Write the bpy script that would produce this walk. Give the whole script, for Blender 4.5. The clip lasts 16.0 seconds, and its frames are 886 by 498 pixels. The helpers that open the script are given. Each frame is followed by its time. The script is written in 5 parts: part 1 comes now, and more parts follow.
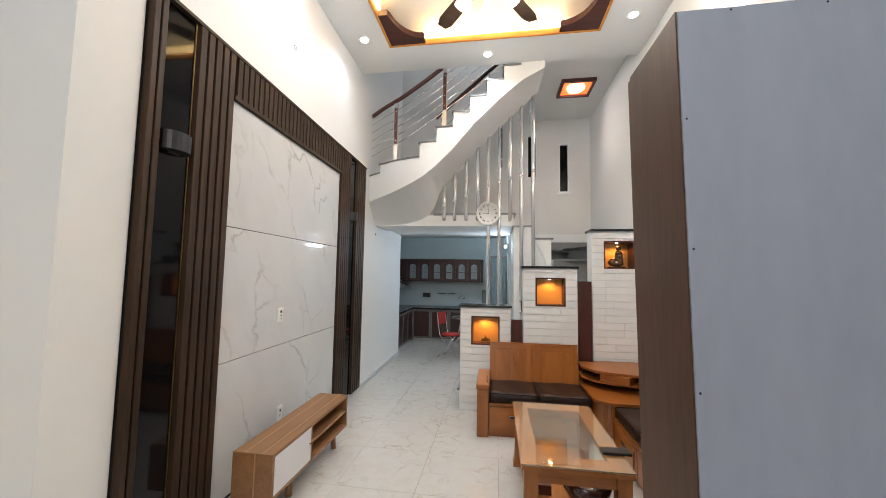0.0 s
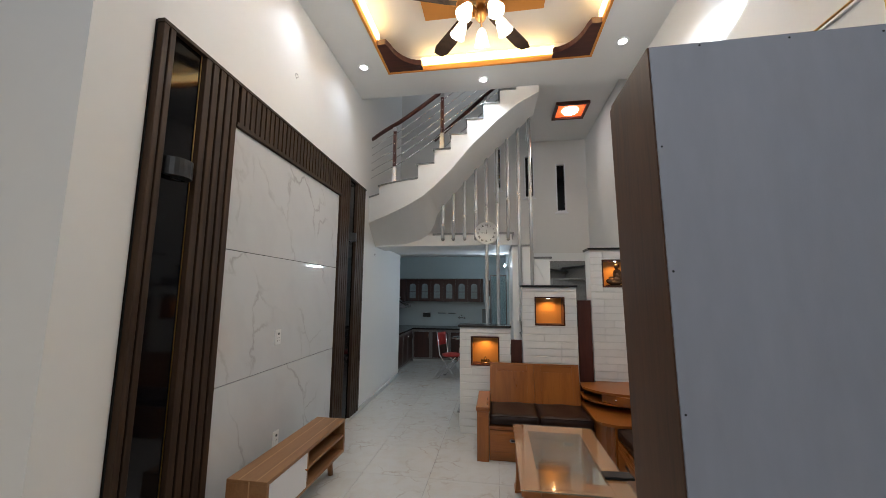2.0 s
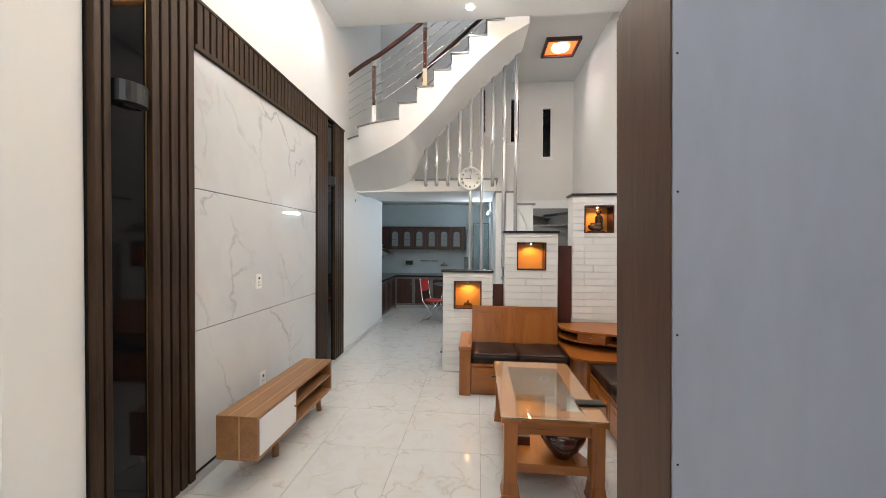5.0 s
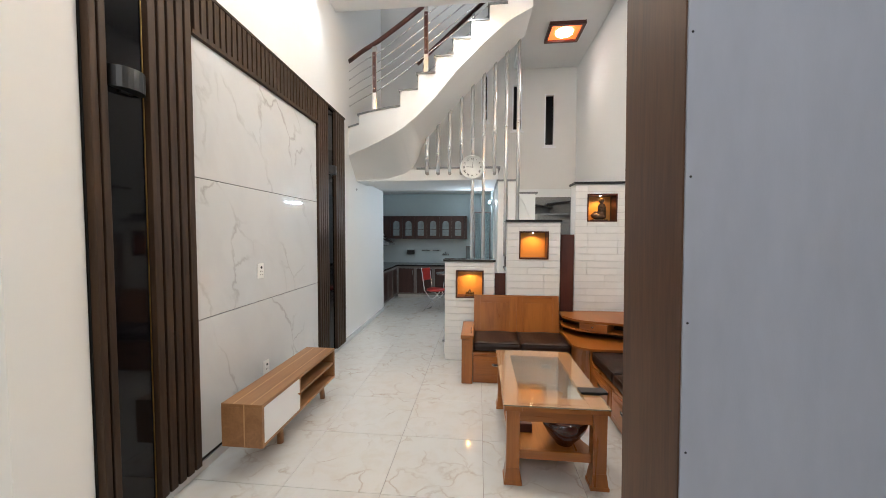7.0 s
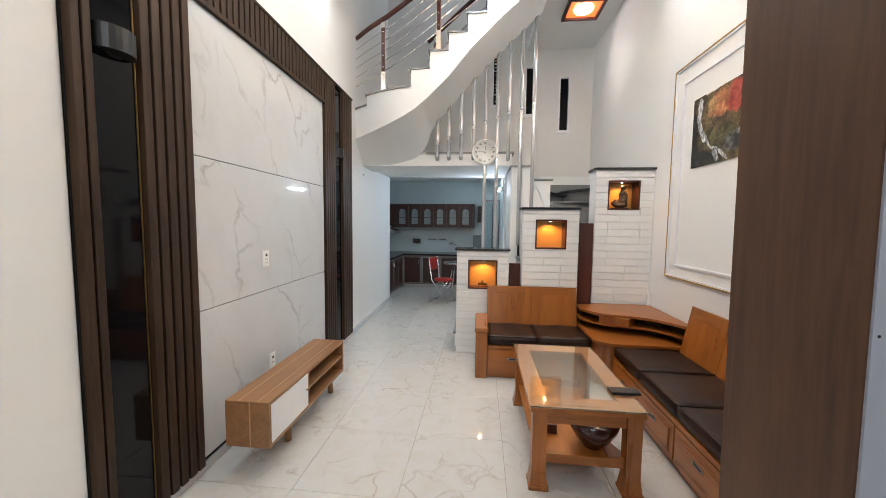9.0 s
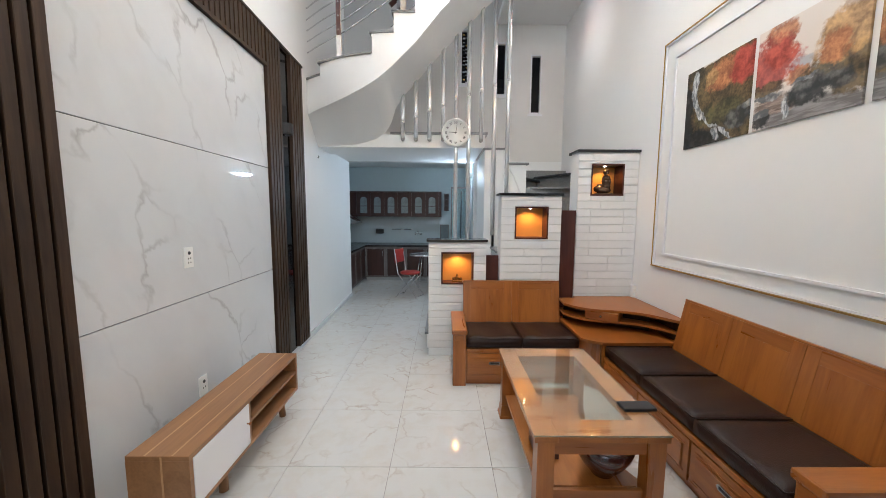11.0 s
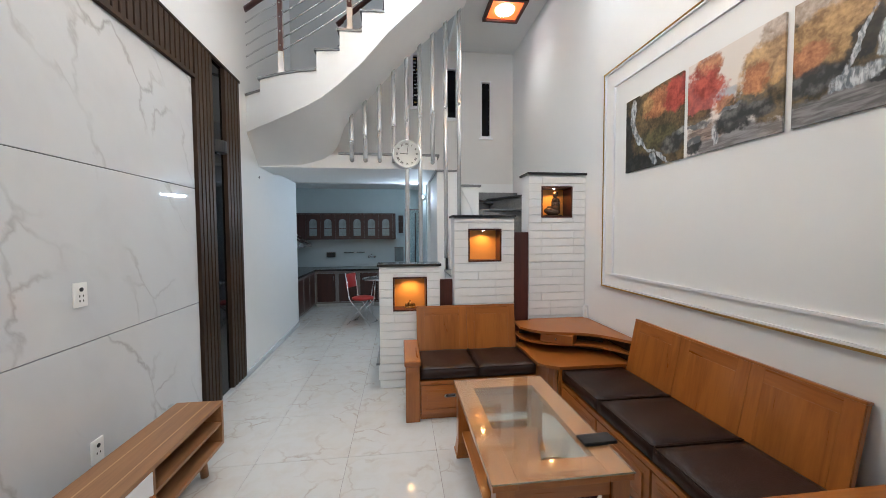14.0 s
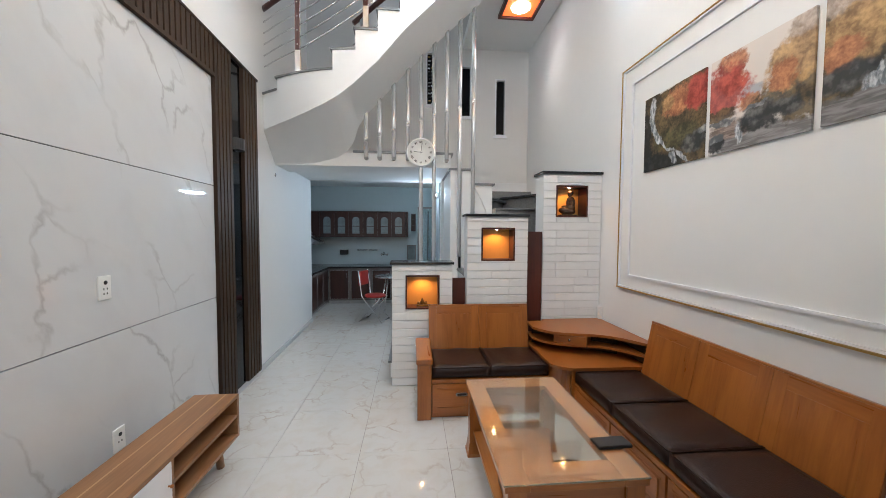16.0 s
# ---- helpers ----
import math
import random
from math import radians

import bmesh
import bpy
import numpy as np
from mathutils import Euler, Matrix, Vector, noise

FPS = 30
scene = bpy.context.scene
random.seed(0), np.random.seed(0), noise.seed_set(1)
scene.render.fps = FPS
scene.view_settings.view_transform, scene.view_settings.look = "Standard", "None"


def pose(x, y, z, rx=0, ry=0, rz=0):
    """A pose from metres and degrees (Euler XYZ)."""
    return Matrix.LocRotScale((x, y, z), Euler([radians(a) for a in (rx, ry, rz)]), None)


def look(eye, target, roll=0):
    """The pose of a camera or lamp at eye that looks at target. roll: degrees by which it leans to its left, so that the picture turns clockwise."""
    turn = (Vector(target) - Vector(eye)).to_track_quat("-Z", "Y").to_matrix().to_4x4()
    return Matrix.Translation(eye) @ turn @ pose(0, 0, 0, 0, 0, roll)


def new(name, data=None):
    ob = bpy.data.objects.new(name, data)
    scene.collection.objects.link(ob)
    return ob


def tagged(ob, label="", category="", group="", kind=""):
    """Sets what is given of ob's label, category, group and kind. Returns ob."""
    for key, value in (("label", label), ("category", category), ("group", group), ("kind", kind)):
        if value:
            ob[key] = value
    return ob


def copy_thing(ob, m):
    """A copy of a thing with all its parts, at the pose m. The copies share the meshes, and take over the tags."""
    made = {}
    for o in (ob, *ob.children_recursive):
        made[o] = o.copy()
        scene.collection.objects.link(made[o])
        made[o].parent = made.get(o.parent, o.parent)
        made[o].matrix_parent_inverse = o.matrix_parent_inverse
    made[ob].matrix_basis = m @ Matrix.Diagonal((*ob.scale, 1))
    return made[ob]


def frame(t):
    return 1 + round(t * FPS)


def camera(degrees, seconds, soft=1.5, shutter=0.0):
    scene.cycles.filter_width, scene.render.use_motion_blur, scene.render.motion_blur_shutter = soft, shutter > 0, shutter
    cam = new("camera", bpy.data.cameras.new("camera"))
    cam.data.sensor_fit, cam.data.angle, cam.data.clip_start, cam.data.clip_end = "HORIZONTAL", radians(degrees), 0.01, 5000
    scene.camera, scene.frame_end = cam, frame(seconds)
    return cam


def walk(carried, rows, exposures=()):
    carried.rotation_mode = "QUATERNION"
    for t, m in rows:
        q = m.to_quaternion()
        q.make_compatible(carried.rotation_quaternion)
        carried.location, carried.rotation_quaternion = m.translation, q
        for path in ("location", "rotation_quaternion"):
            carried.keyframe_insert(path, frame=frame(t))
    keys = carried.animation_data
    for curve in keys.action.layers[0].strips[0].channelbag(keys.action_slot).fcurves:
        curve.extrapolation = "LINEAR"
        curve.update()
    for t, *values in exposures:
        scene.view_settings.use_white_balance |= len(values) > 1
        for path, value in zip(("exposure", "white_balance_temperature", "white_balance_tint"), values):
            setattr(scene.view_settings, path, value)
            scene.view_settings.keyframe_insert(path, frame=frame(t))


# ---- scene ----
cam = camera(102.7, 16.0, soft=0.5)
PATH = [
    (0, (1.81, -4.246, 1.571), (1.516, -2.273, 1.714), 0.9),
    (0.5, (1.824, -4.274, 1.609), (1.506, -2.356, 2.08), 1.1),
    (1, (1.836, -4.307, 1.632), (1.532, -2.483, 2.394), 2.8),
    (1.2, (1.832, -4.321, 1.635), (1.54, -2.511, 2.436), 2.3),
    (1.5, (1.835, -4.309, 1.627), (1.553, -2.432, 2.258), 1.3),
    (2, (1.84, -4.264, 1.58), (1.542, -2.302, 1.83), 0.4),
    (2.5, (1.843, -4.248, 1.553), (1.552, -2.272, 1.652), 0.2),
    (3, (1.859, -4.257, 1.538), (1.525, -2.285, 1.562), -0.3),
    (3.5, (1.851, -4.24, 1.535), (1.565, -2.261, 1.514), -0.9),
    (4, (1.81, -4.228, 1.529), (1.583, -2.241, 1.517), -0.0),
    (6.5, (1.82, -4.198, 1.526), (1.638, -2.208, 1.448), 0.2),
    (7, (1.803, -4.199, 1.523), (1.601, -2.211, 1.435), 0.2),
    (7.5, (1.779, -4.195, 1.524), (1.584, -2.206, 1.434), 0.5),
    (8, (1.756, -4.195, 1.515), (1.576, -2.205, 1.419), 0.7),
    (8.5, (1.728, -4.157, 1.508), (1.526, -2.171, 1.381), 0.8),
    (8.7, (1.705, -4.105, 1.504), (1.479, -2.123, 1.369), 0.7),
    (10.8, (1.542, -3.62, 1.494), (1.571, -1.631, 1.287), 0.6),
    (11, (1.543, -3.577, 1.487), (1.545, -1.588, 1.282), 0.3),
    (11.5, (1.629, -3.476, 1.494), (1.679, -1.482, 1.338), 0.2),
    (12, (1.662, -3.425, 1.494), (1.794, -1.435, 1.344), 0.6),
    (12.5, (1.632, -3.429, 1.505), (1.833, -1.442, 1.388), -0.2),
    (13, (1.614, -3.432, 1.504), (1.837, -1.448, 1.39), 0.0),
    (13.5, (1.604, -3.428, 1.504), (1.838, -1.444, 1.397), -0.1),
    (14, (1.602, -3.431, 1.507), (1.843, -1.448, 1.419), -0.3),
    (14.5, (1.596, -3.428, 1.506), (1.812, -1.442, 1.413), -0.2),
    (15, (1.597, -3.424, 1.507), (1.781, -1.435, 1.414), -0.1),
    (15.5, (1.593, -3.424, 1.503), (1.798, -1.437, 1.4), 0.4),
    (16, (1.591, -3.424, 1.505), (1.766, -1.434, 1.41), 0.3),
]
EXPOSURES = [(0, 0.26, 6110, 9), (0.5, -0.16, 6110, 9), (1.0, -0.46, 6060, 9), (1.5, -0.70, 6010, 9), (2.0, -0.54, 6060, 9), (2.5, -0.12, 6110, 9), (3.0, 0.16, 6160, 9),
             (3.5, 0.26, 6210, 9), (7.0, 0.36, 6210, 9), (8.7, 0.36, 6110, 9), (11.0, 0.30, 5760, 8), (12.0, 0.18, 5710, 8), (16.0, 0.14, 5710, 8)]
walk(cam, [(t, look(eye, target, roll)) for t, eye, target, roll in PATH], EXPOSURES)

# ---- world ----
world = bpy.data.worlds.new("world")
scene.world = world
world.use_nodes = True
wn = world.node_tree.nodes
sky = wn.new("ShaderNodeTexSky")
sky.sky_type, sky.sun_disc = "NISHITA", False
sky.sun_elevation, sky.sun_rotation = radians(18), radians(150)
world.node_tree.links.new(sky.outputs[0], wn["Background"].inputs[0])
wn["Background"].inputs[1].default_value = 0.06

# heights of the ceilings
CEIL = 4.31          # living-room ceiling
BACK_CEIL = 4.52     # ceiling beside the stairwell
KIT_CEIL = 2.5


def kelvin(k):
    """A lamp colour for a colour temperature."""
    table = {2200: (1.0, 0.48, 0.125), 2700: (1.0, 0.64, 0.30), 4500: (1.0, 0.95, 0.88), 4000: (1.0, 0.91, 0.79), 5500: (0.90, 0.96, 1.0), 6500: (0.94, 0.97, 1.0), 8000: (0.78, 0.90, 1.0)}
    return table[k]


def lamp(name, kind, m, power, colour, **more):
    data = bpy.data.lights.new(name, kind)
    data.energy, data.color = power, colour
    for key, value in more.items():
        if key == "size":
            data.size = value
        elif key == "size_y":
            data.shape, data.size_y = "RECTANGLE", value
        elif key == "radius":
            data.shadow_soft_size = value
        elif key == "spot":
            data.spot_size = radians(value)
        elif key == "blend":
            data.spot_blend = value
        elif key == "spread":
            data.spread = radians(value)
    ob = new(name, data)
    ob.matrix_world = m
    tagged(ob, kind="structure")
    return ob


SPOTS = [(0.27, -0.45), (0.27, -1.53), (0.27, -2.66), (3.22, -0.49), (3.22, -1.60), (1.70, 0.0)]
for sx, sy in SPOTS:
    lamp("spot_lamp", "SPOT", pose(sx, sy, CEIL - 0.03), 66 if sy == 0.0 else 28, kelvin(5500), radius=0.07, spot=132, blend=1.0)
# ceiling light of the porch behind the camera
lamp("porch_light", "AREA", look((1.6, -6.1, 3.7), (1.6, -2.6, 2.2)), 37, kelvin(6500), size=2.4, size_y=1.2)
# kitchen tube
lamp("kitchen_light", "AREA", pose(1.62, 3.3, KIT_CEIL - 0.07), 0.7, kelvin(8000), size=0.6, size_y=0.06)
# wall spotlight on the long wall, aimed down
lamp("wall_beam", "SPOT", look((3.43, -1.93, 3.56), (3.545, -1.60, 3.60)), 300, kelvin(6500), radius=0.02, spot=42, blend=0.9)
# bulbs of the fan
for k in range(5):
    a = radians(-54 + 72 * k)
    lamp("fan_light", "POINT", pose(1.735 + 0.22 * math.cos(a), -1.575 + 0.22 * math.sin(a), 3.69), 10, kelvin(4500), radius=0.03)
# square lamp by the stairs
lamp("square_lamp_light", "AREA", pose(3.03, 1.32, BACK_CEIL - 0.09), 4.5, kelvin(4000), size=0.26, spread=110)
# added fill without a fitting, brightens the stairwell over the upper landing
lamp("landing_fill", "POINT", pose(1.2, 1.6, 6.2), 13, kelvin(5500), radius=0.15)
# short tube on the wall just inside the kitchen doorway
lamp("hall_tube_light", "AREA", look((2.0, 2.90, 2.15), (0.4, 1.5, 2.25)), 28, kelvin(8000), size=0.5, size_y=0.035)
# ---- materials ----


def mat(name, colour, rough=0.5, metal=0.0, vary=0.06, scale=6.0, bump=0.0, bump_scale=60.0, coat=0.0, emit=None, strength=0.0, spec=0.5, rand=0.0, stretch=(1, 1, 1)):
    """A procedural surface: base colour with two scales of variation and a fine relief."""
    m = bpy.data.materials.new(name)
    m.use_nodes = True
    n, l = m.node_tree.nodes, m.node_tree.links
    b = n["Principled BSDF"]
    b.inputs["Roughness"].default_value, b.inputs["Metallic"].default_value = rough, metal
    b.inputs["Coat Weight"].default_value = coat
    b.inputs["Specular IOR Level"].default_value = spec
    if emit:
        b.inputs["Emission Color"].default_value, b.inputs["Emission Strength"].default_value = (*emit, 1), strength
    co = n.new("ShaderNodeTexCoord")
    mp = n.new("ShaderNodeMapping")
    mp.inputs["Scale"].default_value = stretch
    l.new(co.outputs["Object"], mp.inputs[0])
    n1, n2 = n.new("ShaderNodeTexNoise"), n.new("ShaderNodeTexNoise")
    n1.inputs["Scale"].default_value, n2.inputs["Scale"].default_value = scale, scale * 9
    n1.inputs["Detail"].default_value = n2.inputs["Detail"].default_value = 5
    l.new(mp.outputs[0], n1.inputs[0]), l.new(mp.outputs[0], n2.inputs[0])
    add = n.new("ShaderNodeMath")
    add.operation = "MULTIPLY_ADD"
    add.inputs[1].default_value = 0.5
    l.new(n2.outputs[0], add.inputs[0]), l.new(n1.outputs[0], add.inputs[2])
    ramp = n.new("ShaderNodeMapRange")
    ramp.inputs["From Min"].default_value, ramp.inputs["From Max"].default_value = 0.45, 1.05
    ramp.inputs["To Min"].default_value, ramp.inputs["To Max"].default_value = 1 - vary, 1 + vary
    l.new(add.outputs[0], ramp.inputs[0])
    last = ramp.outputs[0]
    if rand:
        info, rr, mul = n.new("ShaderNodeObjectInfo"), n.new("ShaderNodeMapRange"), n.new("ShaderNodeMath")
        rr.inputs["To Min"].default_value, rr.inputs["To Max"].default_value = 1 - rand, 1 + rand
        mul.operation = "MULTIPLY"
        l.new(info.outputs["Random"], rr.inputs[0])
        l.new(last, mul.inputs[0]), l.new(rr.outputs[0], mul.inputs[1])
        last = mul.outputs[0]
    mix = n.new("ShaderNodeVectorMath")
    mix.operation = "SCALE"
    mix.inputs[0].default_value = colour
    l.new(last, mix.inputs["Scale"])
    l.new(mix.outputs[0], b.inputs["Base Color"])
    rv = n.new("ShaderNodeMapRange")
    rv.inputs["To Min"].default_value, rv.inputs["To Max"].default_value = max(0.0, rough - 0.06), min(1.0, rough + 0.08)
    l.new(n1.outputs[0], rv.inputs[0])
    l.new(rv.outputs[0], b.inputs["Roughness"])
    if bump:
        nb, bp = n.new("ShaderNodeTexNoise"), n.new("ShaderNodeBump")
        nb.inputs["Scale"].default_value, nb.inputs["Detail"].default_value = bump_scale, 4
        bp.inputs["Strength"].default_value, bp.inputs["Distance"].default_value = bump, 0.01
        l.new(mp.outputs[0], nb.inputs[0]), l.new(nb.outputs[0], bp.inputs["Height"]), l.new(bp.outputs[0], b.inputs["Normal"])
    return m


def wood(name, dark, light, rough=0.35, along="y", scale=1.0, coat=0.0, rand=0.05, spec=0.5):
    """Wood with long grain along one axis of the object."""
    m = bpy.data.materials.new(name)
    m.use_nodes = True
    n, l = m.node_tree.nodes, m.node_tree.links
    b = n["Principled BSDF"]
    b.inputs["Coat Weight"].default_value, b.inputs["Specular IOR Level"].default_value = coat, spec
    co, mp = n.new("ShaderNodeTexCoord"), n.new("ShaderNodeMapping")
    s = {"x": (1.2, 14, 14), "y": (14, 1.2, 14), "z": (14, 14, 1.2)}[along]
    mp.inputs["Scale"].default_value = [v * scale for v in s]
    l.new(co.outputs["Object"], mp.inputs[0])
    n1, n2, n3 = (n.new("ShaderNodeTexNoise") for _ in range(3))
    n1.inputs["Scale"].default_value, n1.inputs["Detail"].default_value, n1.inputs["Distortion"].default_value = 1.0, 6, 0.9
    n2.inputs["Scale"].default_value, n2.inputs["Detail"].default_value = 7.0, 3
    n3.inputs["Scale"].default_value = 2.0
    l.new(mp.outputs[0], n1.inputs[0]), l.new(mp.outputs[0], n2.inputs[0]), l.new(co.outputs["Object"], n3.inputs[0])
    add, add2 = n.new("ShaderNodeMath"), n.new("ShaderNodeMath")
    add.operation = add2.operation = "MULTIPLY_ADD"
    add.inputs[1].default_value, add2.inputs[1].default_value = 0.35, 0.35
    l.new(n2.outputs[0], add.inputs[0]), l.new(n1.outputs[0], add.inputs[2])
    l.new(n3.outputs[0], add2.inputs[0]), l.new(add.outputs[0], add2.inputs[2])
    ramp = n.new("ShaderNodeValToRGB")
    ramp.color_ramp.elements[0].position, ramp.color_ramp.elements[1].position = 0.55, 1.0
    ramp.color_ramp.elements[0].color, ramp.color_ramp.elements[1].color = (*dark, 1), (*light, 1)
    l.new(add2.outputs[0], ramp.inputs[0])
    info, rr, sc = n.new("ShaderNodeObjectInfo"), n.new("ShaderNodeMapRange"), n.new("ShaderNodeVectorMath")
    rr.inputs["To Min"].default_value, rr.inputs["To Max"].default_value = 1 - rand, 1 + rand
    sc.operation = "SCALE"
    l.new(info.outputs["Random"], rr.inputs[0]), l.new(ramp.outputs[0], sc.inputs[0]), l.new(rr.outputs[0], sc.inputs["Scale"])
    l.new(sc.outputs[0], b.inputs["Base Color"])
    rv = n.new("ShaderNodeMapRange")
    rv.inputs["To Min"].default_value, rv.inputs["To Max"].default_value = rough - 0.06, rough + 0.1
    l.new(n1.outputs[0], rv.inputs[0]), l.new(rv.outputs[0], b.inputs["Roughness"])
    bp = n.new("ShaderNodeBump")
    bp.inputs["Strength"].default_value, bp.inputs["Distance"].default_value = 0.12, 0.002
    l.new(add.outputs[0], bp.inputs["Height"]), l.new(bp.outputs[0], b.inputs["Normal"])
    return m


def marble(name, base, vein, rough, scale, width, amount, rand=0.0, shift=True, second=None, turn=0.0, stretch=(1, 1, 1)):
    """Polished stone with thin branching veins."""
    m = bpy.data.materials.new(name)
    m.use_nodes = True
    n, l = m.node_tree.nodes, m.node_tree.links
    b = n["Principled BSDF"]
    b.inputs["Roughness"].default_value = rough
    co, add = n.new("ShaderNodeTexCoord"), n.new("ShaderNodeVectorMath")
    info, sc = n.new("ShaderNodeObjectInfo"), n.new("ShaderNodeMath")
    sc.operation, sc.inputs[1].default_value = "MULTIPLY", 40.0 if shift else 0.0
    mp = n.new("ShaderNodeMapping")
    mp.vector_type = "TEXTURE"
    mp.inputs["Rotation"].default_value, mp.inputs["Scale"].default_value = (radians(turn), 0, 0), stretch
    l.new(co.outputs["Object"], mp.inputs[0])
    l.new(info.outputs["Random"], sc.inputs[0]), l.new(mp.outputs[0], add.inputs[0]), l.new(sc.outputs[0], add.inputs[1])
    warp, wm = n.new("ShaderNodeTexNoise"), n.new("ShaderNodeVectorMath")
    warp.inputs["Scale"].default_value, warp.inputs["Detail"].default_value = scale * 1.6, 6
    wm.operation = "MULTIPLY_ADD"
    wm.inputs[1].default_value = (0.9 / scale,) * 3
    l.new(add.outputs[0], warp.inputs[0]), l.new(warp.outputs["Color"], wm.inputs[0]), l.new(add.outputs[0], wm.inputs[2])
    vo = n.new("ShaderNodeTexVoronoi")
    vo.feature = "DISTANCE_TO_EDGE"
    vo.inputs["Scale"].default_value = scale
    l.new(wm.outputs[0], vo.inputs[0])
    edge = n.new("ShaderNodeMapRange")
    edge.inputs["From Min"].default_value, edge.inputs["From Max"].default_value = 0.0, width
    edge.inputs["To Min"].default_value, edge.inputs["To Max"].default_value = 1.0, 0.0
    l.new(vo.outputs["Distance"], edge.inputs[0])
    mask, mr, mu = n.new("ShaderNodeTexNoise"), n.new("ShaderNodeMapRange"), n.new("ShaderNodeMath")
    mask.inputs["Scale"].default_value, mask.inputs["Detail"].default_value = scale * 1.1, 3
    l.new(add.outputs[0], mask.inputs[0]), l.new(mask.outputs[0], mr.inputs[0])
    mr.inputs["From Min"].default_value, mr.inputs["From Max"].default_value, mr.inputs["To Max"].default_value = 0.45, 0.7, amount
    mu.operation = "MULTIPLY"
    l.new(edge.outputs[0], mu.inputs[0]), l.new(mr.outputs[0], mu.inputs[1])
    cloud, cr = n.new("ShaderNodeTexNoise"), n.new("ShaderNodeMapRange")
    cloud.inputs["Scale"].default_value, cloud.inputs["Detail"].default_value = scale * 2.2, 5
    l.new(wm.outputs[0], cloud.inputs[0]), l.new(cloud.outputs[0], cr.inputs[0])
    cr.inputs["From Min"].default_value, cr.inputs["From Max"].default_value, cr.inputs["To Max"].default_value = 0.45, 0.8, 0.5
    mx0, mx = n.new("ShaderNodeMix"), n.new("ShaderNodeMix")
    mx0.data_type = mx.data_type = "RGBA"
    mx0.inputs[6].default_value, mx0.inputs[7].default_value = (*base, 1), (*(second or [c * 0.9 for c in base]), 1)
    l.new(cr.outputs[0], mx0.inputs[0])
    mx.inputs[7].default_value = (*vein, 1)
    l.new(mu.outputs[0], mx.inputs[0]), l.new(mx0.outputs[2], mx.inputs[6]), l.new(mx.outputs[2], b.inputs["Base Color"])
    return m


WALL = mat("white_wall_paint", (0.795, 0.795, 0.785), 0.62, vary=0.015, scale=1.2, bump=0.03, bump_scale=180)
CEILING = mat("white_ceiling_paint", (0.80, 0.80, 0.79), 0.75, vary=0.012, scale=1.0, bump=0.02, bump_scale=160)
# white wall paint toned down, the stairwell's weaker light put into its colour
STAIRWALL = mat("dimmed_white_stair_paint", (0.71, 0.69, 0.66), 0.66, vary=0.02, scale=1.1, bump=0.03, bump_scale=170)
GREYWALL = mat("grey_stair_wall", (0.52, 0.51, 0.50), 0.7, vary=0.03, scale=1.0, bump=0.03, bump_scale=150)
KITWALL = mat("pale_blue_kitchen_paint", (0.49, 0.565, 0.585), 0.6, vary=0.03, scale=1.5, bump=0.02)
KITTILE = mat("pale_kitchen_tile", (0.50, 0.57, 0.59), 0.18, vary=0.03, scale=2)
BRICK = mat("white_painted_brick", (0.80, 0.795, 0.78), 0.55, vary=0.03, scale=9, bump=0.25, bump_scale=70, rand=0.03)
BRICKBED = mat("white_painted_joint", (0.72, 0.715, 0.70), 0.7, vary=0.05, scale=12, bump=0.2, bump_scale=90)
MORTAR = mat("grey_joint", (0.46, 0.46, 0.45), 0.9, vary=0.1, scale=20)
FLOOR = marble("cream_marble_tile", (0.60, 0.59, 0.565), (0.32, 0.23, 0.15), 0.065, 4.0, 0.05, 0.55, second=(0.53, 0.475, 0.40))
GROUT = mat("floor_grout", (0.30, 0.27, 0.24), 0.9, vary=0.1, scale=30)
MARBLE = marble("white_wall_marble", (0.625, 0.64, 0.655), (0.25, 0.245, 0.25), 0.022, 1.8, 0.028, 0.66, second=(0.55, 0.555, 0.575), turn=36, stretch=(1, 0.85, 1.45))
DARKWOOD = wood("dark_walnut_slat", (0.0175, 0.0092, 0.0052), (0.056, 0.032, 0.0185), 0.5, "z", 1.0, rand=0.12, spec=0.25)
BACKING = mat("black_backing", (0.004, 0.0035, 0.003), 0.7, vary=0.1)
CABSIDE = wood("walnut_cabinet_side", (0.046, 0.021, 0.0115), (0.112, 0.055, 0.030), 0.5, "z", 1.2, spec=0.3)
CABBACK = mat("blue_grey_back_panel", (0.36, 0.375, 0.43), 0.5, vary=0.10, scale=1.6, bump=0.02, bump_scale=120, stretch=(2.4, 1, 0.7))
BLACKGLASS = mat("black_gloss_panel", (0.004, 0.004, 0.005), 0.04, vary=0.02, spec=0.22)
GOLD = mat("gold_trim", (0.58, 0.38, 0.13), 0.42, 1.0, vary=0.05, scale=10)
OAK = wood("honey_oak", (0.225, 0.066, 0.0100), (0.375, 0.125, 0.0200), 0.28, "y", 1.1, coat=0.3)
OAKX = wood("honey_oak_across", (0.225, 0.066, 0.0100), (0.375, 0.125, 0.0200), 0.28, "x", 1.1, coat=0.3)
OAKZ = wood("honey_oak_upright", (0.225, 0.066, 0.0100), (0.375, 0.125, 0.0200), 0.28, "z", 1.1, coat=0.3)
OAKPLAIN = mat("smooth_honey_oak", (0.300, 0.096, 0.016), 0.34, vary=0.13, scale=2.2, coat=0.12, stretch=(5, 1, 5))
TVWOOD = wood("light_brown_laminate", (0.19, 0.085, 0.033), (0.31, 0.155, 0.066), 0.38, "y", 0.9)
SAPWOOD = wood("pale_sapwood", (0.40, 0.22, 0.10), (0.50, 0.30, 0.15), 0.4, "y", 1.0)
